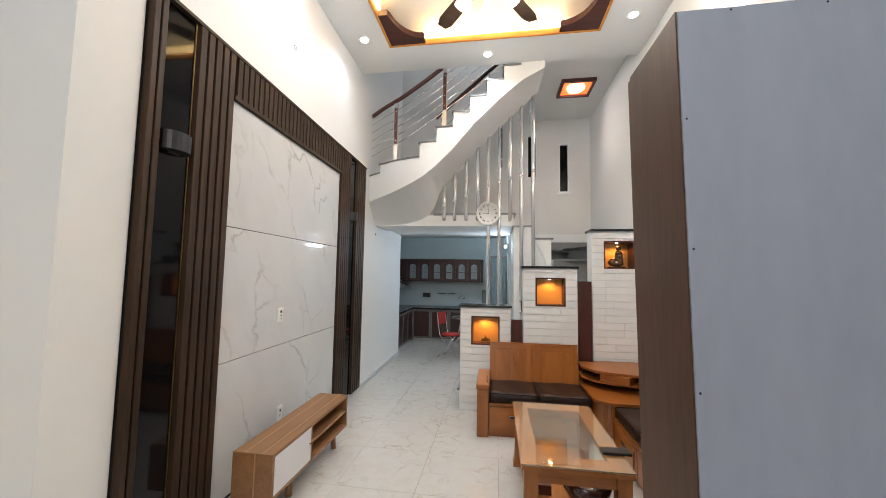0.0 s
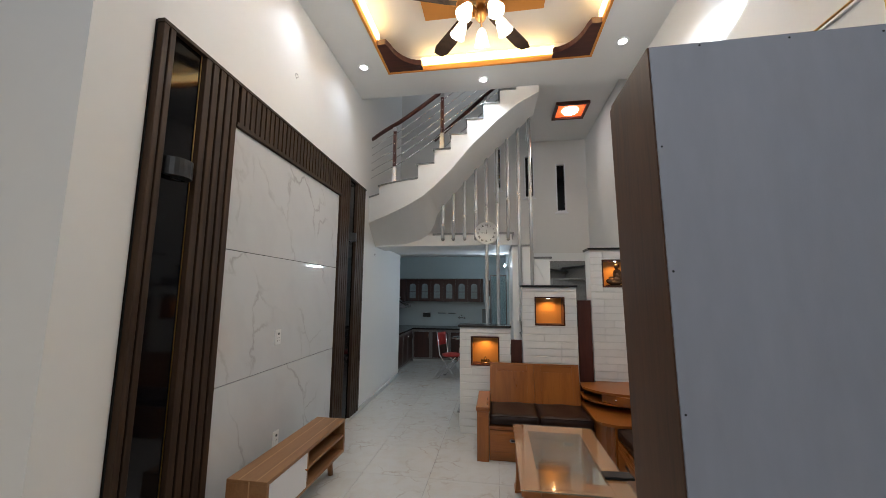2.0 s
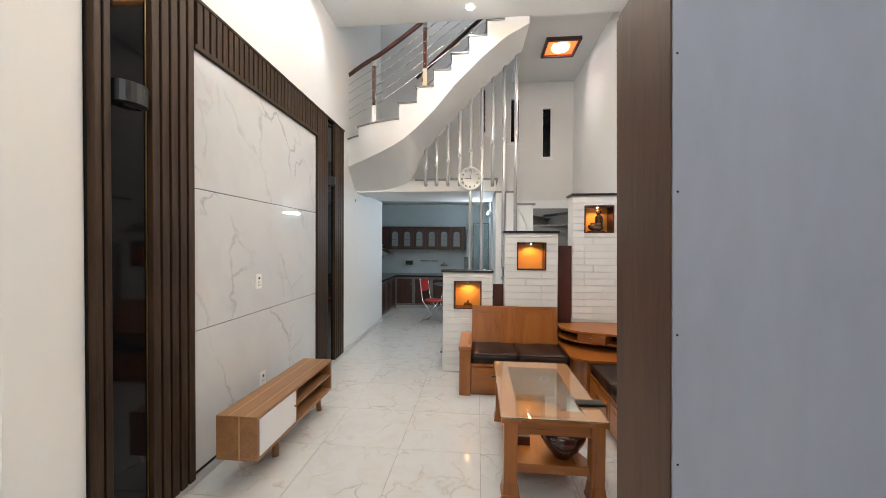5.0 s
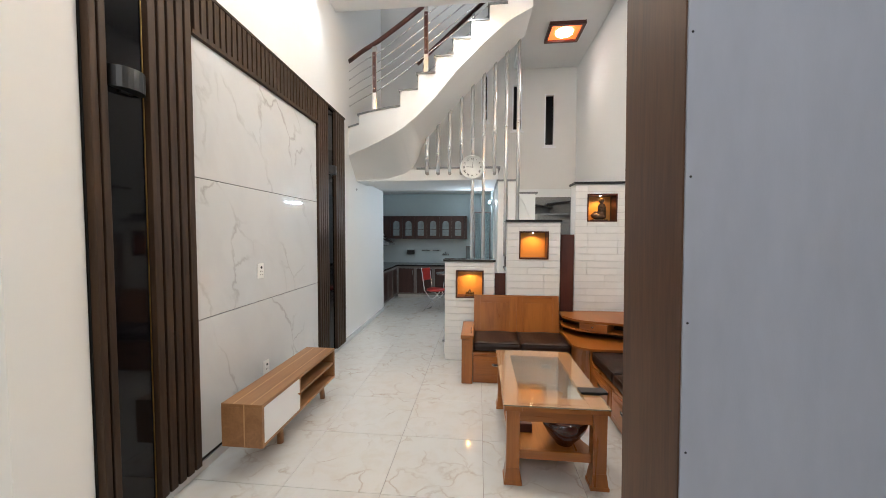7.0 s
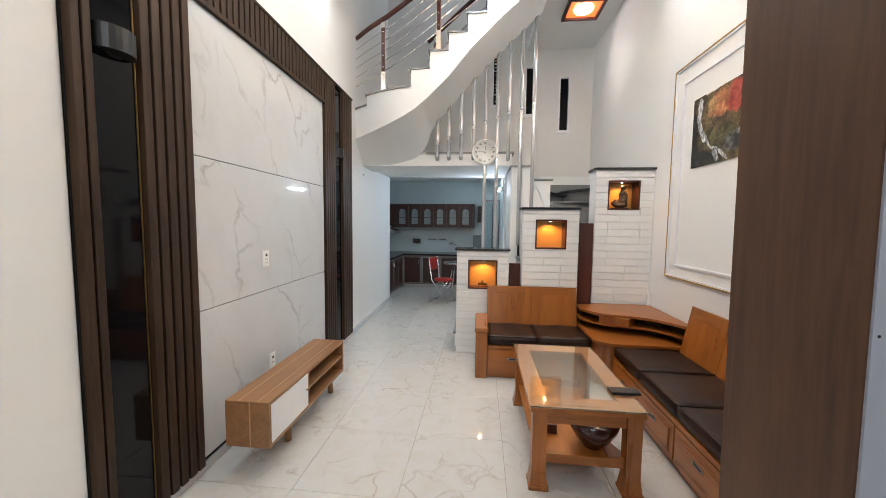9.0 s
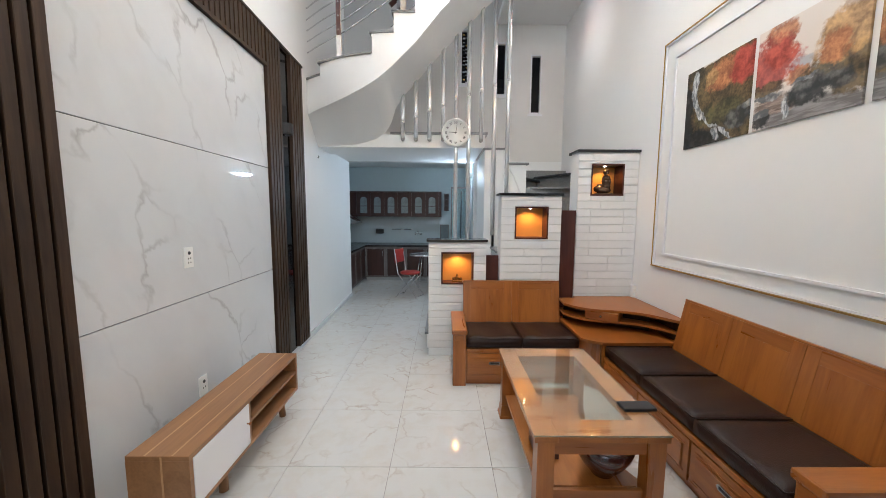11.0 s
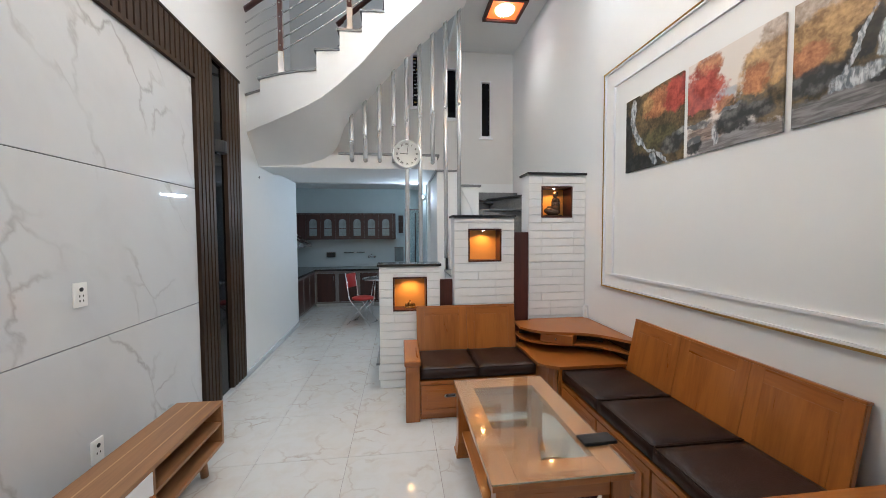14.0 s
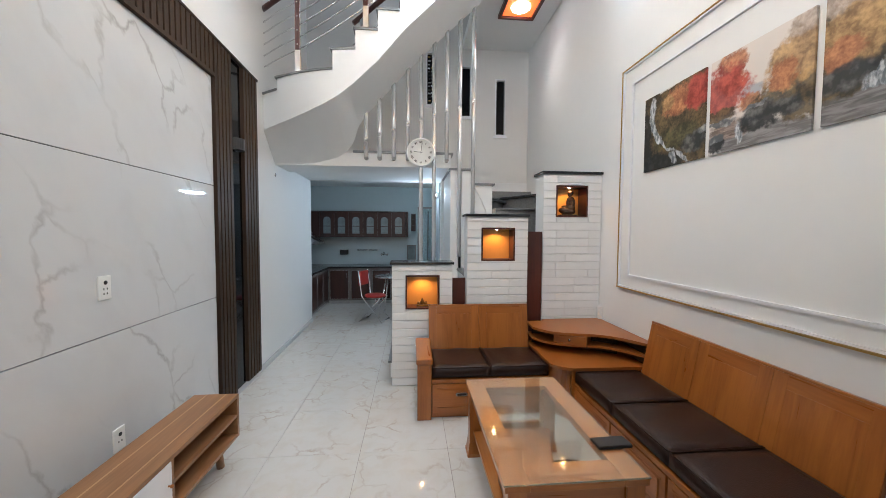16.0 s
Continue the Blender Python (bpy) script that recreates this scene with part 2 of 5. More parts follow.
LEATHER = mat("dark_brown_leather", (0.022, 0.0088, 0.0054), 0.38, spec=0.29, vary=0.3, scale=4, bump=0.18, bump_scale=110)
WHITEPAINT = mat("white_lacquer", (0.78, 0.78, 0.80), 0.3, vary=0.01)
MAHOGANY = wood("mahogany", (0.036, 0.009, 0.007), (0.085, 0.024, 0.017), 0.32, "z", 0.8)
MAHOGANYX = wood("mahogany_across", (0.036, 0.009, 0.007), (0.085, 0.024, 0.017), 0.32, "x", 0.8)
KITWOOD = wood("dark_kitchen_wood", (0.018, 0.006, 0.005), (0.048, 0.015, 0.011), 0.35, "z", 0.8)
GRANITE = mat("black_granite", (0.022, 0.022, 0.024), 0.15, vary=0.4, scale=60)
GREYGRANITE = mat("grey_granite_tread", (0.20, 0.20, 0.20), 0.35, vary=0.25, scale=50)
DARKGRANITE = mat("dark_granite_nosing", (0.045, 0.045, 0.048), 0.3, vary=0.3, scale=50)
CHROME = mat("polished_steel", (0.75, 0.75, 0.76), 0.10, 1.0, vary=0.02)
BARSTEEL = mat("polished_steel_bar", (0.95, 0.945, 0.94), 0.16, 0.68, vary=0.02)
STEEL = mat("brushed_steel", (0.55, 0.55, 0.56), 0.25, 1.0, vary=0.05)
FOOTSTEEL = mat("dull_steel_foot", (0.20, 0.19, 0.18), 0.42, 1.0, vary=0.1)
BLACK = mat("black_plastic", (0.012, 0.012, 0.013), 0.4, vary=0.05)
PLASTIC = mat("white_plastic", (0.80, 0.80, 0.78), 0.35, vary=0.01)
BRONZE = mat("antique_bronze", (0.30, 0.16, 0.055), 0.32, 1.0, vary=0.3, scale=14)
DARKBRONZE = mat("dark_bronze", (0.12, 0.07, 0.04), 0.22, 0.5, vary=0.3, scale=20)
ORANGEPAINT = mat("orange_ceiling_paint", (0.72, 0.30, 0.055), 0.6, vary=0.02, scale=3)
REDPLASTIC = mat("red_vinyl", (0.34, 0.018, 0.012), 0.45, vary=0.08)
BOWL = mat("lacquered_bowl", (0.05, 0.009, 0.005), 0.2, vary=0.5, scale=14, coat=0.4)
NICHE = mat("niche_warm_board", (0.62, 0.31, 0.07), 0.5, vary=0.04, scale=6)


def glass(name, colour, rough=0.0, ior=1.6):
    m = bpy.data.materials.new(name)
    m.use_nodes = True
    b = m.node_tree.nodes["Principled BSDF"]
    b.inputs["Base Color"].default_value = (*colour, 1)
    b.inputs["Roughness"].default_value, b.inputs["Transmission Weight"].default_value, b.inputs["IOR"].default_value = rough, 1.0, ior
    return m


def glow(name, colour, strength):
    m = bpy.data.materials.new(name)
    m.use_nodes = True
    b = m.node_tree.nodes["Principled BSDF"]
    b.inputs["Base Color"].default_value = (*colour, 1)
    b.inputs["Emission Color"].default_value, b.inputs["Emission Strength"].default_value = (*colour, 1), strength
    return m


GLASS = glass("clear_glass", (0.86, 0.89, 0.86), 0.06, ior=1.5)
# tan diffuse mixed into the glass imitates the room's hazy reflection
gn, gk = GLASS.node_tree.nodes, GLASS.node_tree.links
veil, film_mix, veil_noise, veil_amount = gn.new("ShaderNodeBsdfDiffuse"), gn.new("ShaderNodeMixShader"), gn.new("ShaderNodeTexNoise"), gn.new("ShaderNodeMapRange")
veil.inputs[0].default_value = (0.62, 0.57, 0.38, 1)
veil_noise.inputs["Scale"].default_value = 5.0
veil_amount.inputs["To Min"].default_value, veil_amount.inputs["To Max"].default_value = 0.03, 0.07
gk.new(veil_noise.outputs[0], veil_amount.inputs[0])
gk.new(veil_amount.outputs[0], film_mix.inputs[0])
gk.new(gn["Principled BSDF"].outputs[0], film_mix.inputs[1])
gk.new(veil.outputs[0], film_mix.inputs[2])
gk.new(film_mix.outputs[0], gn["Material Output"].inputs[0])
FROST = glass("frosted_blue_glass", (0.62, 0.78, 0.82), 0.25)
LED_WARM = glow("warm_led", (1.0, 0.66, 0.26), 11.0)
LED_WHITE = glow("white_led", (1.0, 0.98, 0.95), 12.0)
LED_COOL = glow("cool_tube", (0.80, 0.93, 1.0), 30.0)
BULB = glow("warm_bulb_shade", (1.0, 0.86, 0.62), 10.0)
REDLAMP = glow("orange_red_lamp_glass", (1.0, 0.16, 0.03), 1.3)

# ---- mesh tools ----


def box(bm, x0, y0, z0, x1, y1, z1, bevel=0.0, m=None):
    """Adds a box between two corners, with its edges rounded by bevel."""
    if bevel:
        tmp = bmesh.new()
        bmesh.ops.create_cube(tmp, size=1)
        for v in tmp.verts:
            v.co = ((v.co.x + 0.5) * (x1 - x0) + x0, (v.co.y + 0.5) * (y1 - y0) + y0, (v.co.z + 0.5) * (z1 - z0) + z0)
        bmesh.ops.bevel(tmp, geom=tmp.edges[:], offset=bevel, segments=2, affect="EDGES", profile=0.6)
        if m:
            tmp.transform(m)
        me = bpy.data.meshes.new("tmp")
        tmp.to_mesh(me)
        bm.from_mesh(me)
        bpy.data.meshes.remove(me)
        tmp.free()
        return bm
    c = [Vector((x, y, z)) for x in (x0, x1) for y in (y0, y1) for z in (z0, z1)]
    if m:
        c = [m @ v for v in c]
    v = [bm.verts.new(p) for p in c]
    for f in ((0, 1, 3, 2), (4, 6, 7, 5), (0, 4, 5, 1), (2, 3, 7, 6), (0, 2, 6, 4), (1, 5, 7, 3)):
        bm.faces.new([v[i] for i in f])
    return bm


def boxes(*rows, bevel=0.0):
    bm = bmesh.new()
    for r in rows:
        box(bm, *r, bevel=bevel)
    return bm


def prism(outline, lo, hi, axis="z", bevel=0.0):
    """A flat outline drawn out along an axis. Axis z: points are (x, y); y: (x, z); x: (y, z)."""
    bm = bmesh.new()

    def at(p, h):
        return {"z": (p[0], p[1], h), "y": (p[0], h, p[1]), "x": (h, p[0], p[1])}[axis]
    a = [bm.verts.new(at(p, lo)) for p in outline]
    b = [bm.verts.new(at(p, hi)) for p in outline]
    k = len(outline)
    bm.faces.new(a[::-1]), bm.faces.new(b)
    for i in range(k):
        bm.faces.new((a[i], a[(i + 1) % k], b[(i + 1) % k], b[i]))
    bmesh.ops.recalc_face_normals(bm, faces=bm.faces[:])
    if bevel:
        bmesh.ops.bevel(bm, geom=bm.edges[:], offset=bevel, segments=2, affect="EDGES")
    return bm


def lathe(profile, steps=24, m=None):
    """A turned shape: profile of (radius, height) from bottom to top."""
    bm = bmesh.new()
    rings = []
    for r, z in profile:
        rings.append([bm.verts.new((r * math.cos(2 * math.pi * i / steps), r * math.sin(2 * math.pi * i / steps), z)) for i in range(steps)] if r > 1e-5 else [bm.verts.new((0, 0, z))])
    for a, b in zip(rings, rings[1:]):
        for i in range(steps):
            j = (i + 1) % steps
            if len(a) == 1 and len(b) > 1:
                bm.faces.new((a[0], b[j], b[i]))
            elif len(b) == 1 and len(a) > 1:
                bm.faces.new((a[i], a[j], b[0]))
            elif len(a) > 1:
                bm.faces.new((a[i], a[j], b[j], b[i]))
    if len(rings[0]) > 1:
        bm.faces.new(rings[0][::-1])
    if len(rings[-1]) > 1:
        bm.faces.new(rings[-1])
    for f in bm.faces:
        f.smooth = True
    bmesh.ops.recalc_face_normals(bm, faces=bm.faces[:])
    if m:
        bm.transform(m)
    return bm


def tube(points, radius, sides=10, bm=None):
    """A round bar along points."""
    bm = bm or bmesh.new()
    pts = [Vector(p) for p in points]
    rings = []
    for i, p in enumerate(pts):
        d = (pts[min(i + 1, len(pts) - 1)] - pts[max(i - 1, 0)]).normalized()
        u = d.cross(Vector((0, 0, 1)))
        u = u.normalized() if u.length > 1e-3 else Vector((1, 0, 0))
        w = d.cross(u)
        rings.append([bm.verts.new(p + radius * (u * math.cos(2 * math.pi * k / sides) + w * math.sin(2 * math.pi * k / sides))) for k in range(sides)])
    for a, b in zip(rings, rings[1:]):
        for k in range(sides):
            f = bm.faces.new((a[k], a[(k + 1) % sides], b[(k + 1) % sides], b[k]))
            f.smooth = True
    bm.faces.new(rings[0][::-1]), bm.faces.new(rings[-1])
    return bm


def part(name, bm, material, parent=None, label="", m=None):
    """Links a bmesh as one mesh object, under a thing or a part."""
    me = bpy.data.meshes.new(name)
    bmesh.ops.recalc_face_normals(bm, faces=bm.faces[:])
    bm.to_mesh(me)
    bm.free()
    me.materials.append(material)
    ob = new(name, me)
    if m:
        ob.matrix_world = m
    if parent:
        ob.parent = parent
        if m:
            ob.matrix_basis = m
    if label:
        tagged(ob, label)
    return ob


def thing(name, m, label, category, group="", kind=""):
    """An empty at a thing's base, under which its parts hang."""
    ob = new(name)
    ob.matrix_world = m
    ob.empty_display_size = 0.05
    return tagged(ob, label, category, group, kind)


def struct(name, bm, material, label, category="wall", m=None):
    return tagged(part(name, bm, material, None, "", m), label, category, kind="structure")


def wall_with_holes(x0, x1, z0, z1, y0, y1, holes):
    """A wall in the xz plane between y0 and y1, with through openings (x0, x1, z0, z1), as boxes butted end to end."""
    bm = bmesh.new()
    xs = sorted({x0, x1, *[h[0] for h in holes], *[h[1] for h in holes]})
    for a, b in zip(xs, xs[1:]):
        spans = sorted((h[2], h[3]) for h in holes if h[0] < b - 1e-6 and h[1] > a + 1e-6)
        z = z0
        for lo, hi in spans:
            if lo > z:
                box(bm, a, y0, z, b, y1, lo)
            z = max(z, hi)
        if z < z1:
            box(bm, a, y0, z, b, y1, z1)
    return bm

# ---- large structure ----
XR = 3.535                     # long right wall
TH = math.degrees(math.atan2(0.125, 5.36))
LM = pose(0.05, -2.74, 0, 0, 0, TH)   # frame of the left wall: x into the room, y along it


def left_wall_x(y):
    return 0.05 - 0.0233 * (y + 2.74)


# floor bed under the tiles
floor = struct("floor", boxes((-0.9, -7.0, -0.12, 4.4, 4.9, -0.006)), GROUT, "cream polished marble floor tiles with thin dark joints", "floor")
# left wall (slightly out of square), in its own frame
struct("wall_west", boxes((-0.14, -0.052, 0, 0.0, 5.38, 7.0)), WALL, "white plastered wall behind the marble panel", "wall", LM)
struct("wall_east", boxes((XR, -2.74, 0, XR + 0.14, 4.9, 7.0)), WALL, "long white plastered wall", "wall")
# front opening: reveals and facade piers
struct("pier_west", boxes((-0.9, -3.075, 0, 0.062, -2.795, CEIL)), WALL, "white plastered pier beside the opening", "wall")
struct("pier_east", boxes((XR - 0.02, -3.05, 0, 4.4, -2.745, CEIL)), WALL, "white plastered pier beside the opening", "wall")
struct("wall_porch_west", boxes((-0.9, -7.0, 0, -0.76, -3.077, CEIL)), WALL, "plain porch wall", "wall")
struct("wall_porch_east", boxes((4.26, -7.0, 0, 4.4, -3.052, CEIL)), WALL, "plain porch wall", "wall")
struct("wall_porch_front", wall_with_holes(-0.76, 4.26, 0, CEIL, -7.0, -6.86, [(0.2, 3.3, 0.0, 2.9)]), WALL, "porch wall with a wide gateway", "wall")
# stairwell back wall with slit windows, kitchen doorway under it
SLITS = [(2.99, 3.13, 3.14, 4.03), (2.41, 2.55, 3.43, 4.22), (1.84, 1.93, 3.60, 4.42)]
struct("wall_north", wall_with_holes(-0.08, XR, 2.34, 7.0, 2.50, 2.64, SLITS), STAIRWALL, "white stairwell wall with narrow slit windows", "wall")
struct("wall_stair_low", boxes((2.07, 2.50, 0, XR, 2.64, 2.34)), WALL, "white wall below the stairwell", "wall")
struct("wall_kitchen_back", boxes((-0.9, 4.62, 0, XR, 4.76, KIT_CEIL)), KITWALL, "pale blue kitchen wall", "wall")
struct("wall_kitchen_west", boxes((-0.86, 2.642, 0, -0.72, 4.62, KIT_CEIL)), KITWALL, "pale blue kitchen side wall", "wall")
struct("wall_kitchen_return", boxes((-0.72, 2.50, 0, -0.205, 2.64, KIT_CEIL)), WALL, "short wall by the kitchen opening", "wall")
struct("wall_kitchen_east", boxes((2.05, 2.642, 0, 2.19, 4.62, KIT_CEIL)), KITWALL, "pale blue kitchen side wall", "wall")
struct("ceiling_kitchen", boxes((-0.72, 2.642, KIT_CEIL, 2.19, 4.62, KIT_CEIL + 0.1)), CEILING, "white kitchen ceiling", "ceiling")
struct("ceiling_hall", boxes((-0.075, 1.55, 2.34, 2.07, 2.498, 2.44)), CEILING, "white slab over the passage to the kitchen", "ceiling")

# living-room ceiling with its sunk tray
TX0, TX1, TY0, TY1 = 0.53, 2.95, -3.05, -0.28
bm = boxes((-0.2, -7.0, CEIL, TX0, 0.24, CEIL + 0.25), (TX1, -7.0, CEIL, 4.4, 0.24, CEIL + 0.25), (TX0, TY1, CEIL, TX1, 0.24, CEIL + 0.25), (TX0, -7.0, CEIL, TX1, TY0, CEIL + 0.25))
box(bm, -0.9, -7.0, CEIL, -0.2, -2.745, CEIL + 0.25)
box(bm, TX0, TY0, CEIL + 0.20, TX1, TY1, CEIL + 0.25)
struct("ceiling", bm, CEILING, "white plaster ceiling with a sunk lit tray", "ceiling")
struct("ceiling_back", boxes((2.42, 0.242, BACK_CEIL, XR, 2.5, BACK_CEIL + 0.12)), CEILING, "white ceiling beside the stairwell", "ceiling")
struct("ceiling_top", boxes((-0.2, 0.2, 6.9, XR, 2.5, 7.0)), CEILING, "ceiling of the upper stairwell", "ceiling")
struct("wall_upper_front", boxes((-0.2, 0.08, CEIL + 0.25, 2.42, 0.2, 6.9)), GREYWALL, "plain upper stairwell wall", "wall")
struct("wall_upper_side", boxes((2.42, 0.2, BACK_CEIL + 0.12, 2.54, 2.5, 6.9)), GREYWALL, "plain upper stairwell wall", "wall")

# wooden trim, cove light and corner boards of the tray
bm = bmesh.new()
for a in ((TX0, TY0, TX0 + 0.025, TY1), (TX1 - 0.025, TY0, TX1, TY1), (TX0 + 0.025, TY0, TX1 - 0.025, TY0 + 0.025), (TX0 + 0.025, TY1 - 0.025, TX1 - 0.025, TY1)):
    box(bm, a[0], a[1], CEIL - 0.012, a[2], a[3], CEIL + 0.05)
tagged(part("tray_trim", bm, ORANGEPAINT), "orange painted trim round the ceiling tray", "trim", kind="structure")
cove = thing("cove_light", pose(0, 0, CEIL), "warm glowing cove strip inside the ceiling tray", "lamp")
for a in ((TX0 + 0.03, TY0 + 0.5, TX0 + 0.045, TY1 - 0.5), (TX1 - 0.045, TY0 + 0.5, TX1 - 0.03, TY1 - 0.5), (TX0 + 0.42, TY0 + 0.03, TX1 - 0.42, TY0 + 0.045), (TX0 + 0.42, TY1 - 0.045, TX1 - 0.42, TY1 - 0.03)):
    part("led_strip", boxes((a[0], a[1], 0.055, a[2], a[3], 0.14)), LED_WARM, cove)
for cx, cy, ux, uy in ((TX0 + 0.026, TY1 - 0.026, 1, -1), (TX1 - 0.026, TY1 - 0.026, -1, -1), (TX0 + 0.026, TY0 + 0.026, 1, 1), (TX1 - 0.026, TY0 + 0.026, -1, 1)):
    pts = [(0, 0), (0.42, 0), (0.42, 0.10)]
    pts += [(0.42 - 0.30 * math.sin(k * math.pi / 16) ** 1.0, 0.50 - 0.40 * math.cos(k * math.pi / 16)) for k in range(1, 8)]
    pts += [(0.10, 0.50), (0, 0.50)]
    ob = part("ceiling_corner_board", prism([(cx + ux * px, cy + uy * py) for px, py in pts], CEIL - 0.004, CEIL + 0.06), MAHOGANYX)
    tagged(ob, "dark brown concave corner board of the ceiling tray", "trim", "tray corners")
# hanging centre plate
plate = thing("ceiling_plate", pose(1.735, -1.58, CEIL + 0.20), "orange square ceiling plate with brown bars and a white disc", "ceiling panel")
part("board", boxes((-0.60, -0.63, -0.10, 0.60, 0.63, 0.0)), ORANGEPAINT, plate)
part("disc", lathe([(0.27, -0.125), (0.28, -0.12), (0.28, -0.102)], 40), CEILING, plate, "white round disc")
for r in ((-0.595, -0.05, -0.285, 0.05), (0.285, -0.05, 0.595, 0.05), (-0.06, -0.625, 0.06, -0.285), (-0.06, 0.285, 0.06, 0.625)):
    part("bar", boxes((r[0], r[1], -0.112, r[2], r[3], -0.101)), MAHOGANYX, plate, "brown bar")

# downlights
bm_ring = lathe([(0.046, -0.006), (0.062, -0.008), (0.066, 0.0)], 24)
dl = thing("downlight", pose(SPOTS[0][0], SPOTS[0][1], CEIL), "round white recessed ceiling downlight, switched on", "downlight", "ceiling downlights")
part("ring", bm_ring, PLASTIC, dl)
part("lens", lathe([(0.0, -0.016), (0.03, -0.014), (0.045, -0.009), (0.045, -0.006)], 20), LED_WHITE, dl, "glowing white lens")
for sx, sy in SPOTS[1:]:
    copy_thing(dl, pose(sx, sy, CEIL))

# square red lamp beside the stairs
sq = thing("square_ceiling_lamp", pose(3.03, 1.32, BACK_CEIL), "square ceiling lamp with dark frame and orange-red glow", "ceiling lamp")
part("frame", boxes((-0.25, -0.25, -0.05, 0.25, -0.21, 0), (-0.25, 0.21, -0.05, 0.25, 0.25, 0), (-0.25, -0.21, -0.05, -0.21, 0.21, 0), (0.21, -0.21, -0.05, 0.25, 0.21, 0)), MAHOGANYX, sq, "dark wooden frame")
part("panel", boxes((-0.21, -0.21, -0.02, 0.21, 0.21, 0)), REDLAMP, sq, "glowing orange-red panel")
part("dome", lathe([(0.0, -0.065), (0.08, -0.06), (0.12, -0.045), (0.13, -0.022)], 28), LED_WHITE, sq, "white glowing dome")

# ---- media wall on the left ----
media = thing("media_panel", LM, "wall panel of dark wooden slats round veined white marble", "wall panel")
BK = part("backing", boxes((0.001, -0.045, 0.06, 0.012, 3.13, 3.03)), BACKING, media, "black backing board")
M0, M1, MZ = 0.56, 2.30, 2.715
H1, H2 = 0.972, 1.865
for za, zb in ((0.09, H1 - 0.0022), (H1 + 0.0022, H2 - 0.0022), (H2 + 0.0022, MZ)):
    part("marble_slab", boxes((0.012, M0 + 0.002, za, 0.026, M1 - 0.002, zb), bevel=0.002), MARBLE, media, "polished white marble slab with grey veins")
part("top_rail", boxes((0.012, M0 - 0.012, MZ + 0.002, 0.052, M1 + 0.012, MZ + 0.03)), DARKWOOD, media)
part("cap", boxes((0.0125, -0.047, 3.012, 0.056, 3.132, 3.032)), DARKWOOD, media)


def slat_mesh(z0, z1, w):
    """A square slat with its front edges just eased."""
    return prism([(0.012, 0), (0.048, 0.0), (0.050, 0.0025), (0.050, w - 0.0025), (0.048, w), (0.012, w)], z0, z1)


def slats(y0, y1, pitch, z0, z1):
    w = (y1 - y0) / round((y1 - y0) / pitch) * 0.75
    k = round((y1 - y0) / pitch)
    first = None
    for i in range(k):
        m = pose(0, y0 + i * (y1 - y0) / k + 0.004, 0)
        if first is None:
            first = part("slat", slat_mesh(z0, z1, w), DARKWOOD, media, "", m)
        else:
            ob = bpy.data.objects.new("slat", first.data)
            scene.collection.objects.link(ob)
            ob.parent = media
            ob.matrix_basis = m


slats(-0.044, 0.042, 0.043, 0.06, 3.012)
slats(0.248, 0.552, 0.061, 0.06, 3.012)
slats(M1 + 0.005, 2.59, 0.057, 0.06, 3.012)
slats(2.808, 3.13, 0.0644, 0.06, 3.012)
slats(0.565, 2.295, 0.0577, MZ + 0.03, 3.012)
for ya, yb in ((0.043, 0.236), (2.592, 2.795)):
    part("black_panel", boxes((0.012, ya, 0.06, 0.024, yb, 3.012), bevel=0.001), BLACKGLASS, media, "glossy black panel")
    part("gold_strip", boxes((0.012, yb + 0.002, 0.06, 0.027 if yb < 1 else 0.016, yb + 0.0055, 3.012)), GOLD, media, "thin gold strip")
tagged(part("baseboard", boxes((0.001, 0.0, 0.0, 0.020, 5.36, 0.058)), MARBLE, None, "", LM), "low marble skirting along the wall", "baseboard", kind="structure")


def wall_lamp(s, z, w):
    ob = thing("wall_lamp", LM @ pose(0.024, s, z), "dark grey curved up-and-down wall lamp, switched off", "wall lamp", "panel wall lamps")
    pts = [(0.0, -w / 2)] + [(0.075 * math.cos(a), w / 2 * math.sin(a)) for a in [(-80 + 16 * k) * math.pi / 180 for k in range(11)]] + [(0.0, w / 2)]
    part("shell", prism(pts, -0.05, 0.05), BLACK, ob)
    part("mount", boxes((0.0, -0.03, -0.06, 0.01, 0.03, 0.06)), BLACK, ob)


wall_lamp(0.143, 2.26, 0.165)
wall_lamp(2.692, 2.28, 0.15)


def socket(s, z, rows):
    ob = thing("wall_socket", LM @ pose(0.026, s, z), "white electrical wall socket on marble", "socket", "wall sockets")
    part("plate", boxes((0, -0.038, -0.06, 0.009, 0.038, 0.06), bevel=0.003), PLASTIC, ob)
    part("insert", boxes((0.009, -0.022, -0.045, 0.0105, 0.022, 0.045), bevel=0.0006), PLASTIC, ob)
    part("dial", lathe([(0.0105, 0.0), (0.0105, 0.003), (0.008, 0.005), (0, 0.0055)], 14, pose(0.0105, 0.0, 0.026, 0, 90, 0)), BLACK, ob, "round dark dial")
    for dz in rows:
        for dy in (-0.010, 0.010):
            part("pin_hole", boxes((0.0106, dy - 0.003, dz - 0.005, 0.0111, dy + 0.003, dz + 0.005)), BLACK, ob)


socket(1.225, 1.217, (-0.006, -0.030))
socket(1.28, 0.405, (-0.012,))
hook = thing("wall_hook", LM @ pose(0.0, 1.28, 3.56), "small metal ring hook in the wall", "hook")
part("ring", tube([(0.02, 0.022 * math.cos(a), 0.022 * math.sin(a)) for a in [k * math.pi / 8 for k in range(13)]], 0.003, 6), STEEL, hook)
part("screw", tube([(0.0, 0.022, 0.0), (0.02, 0.022, 0.0)], 0.003, 6), STEEL, hook)

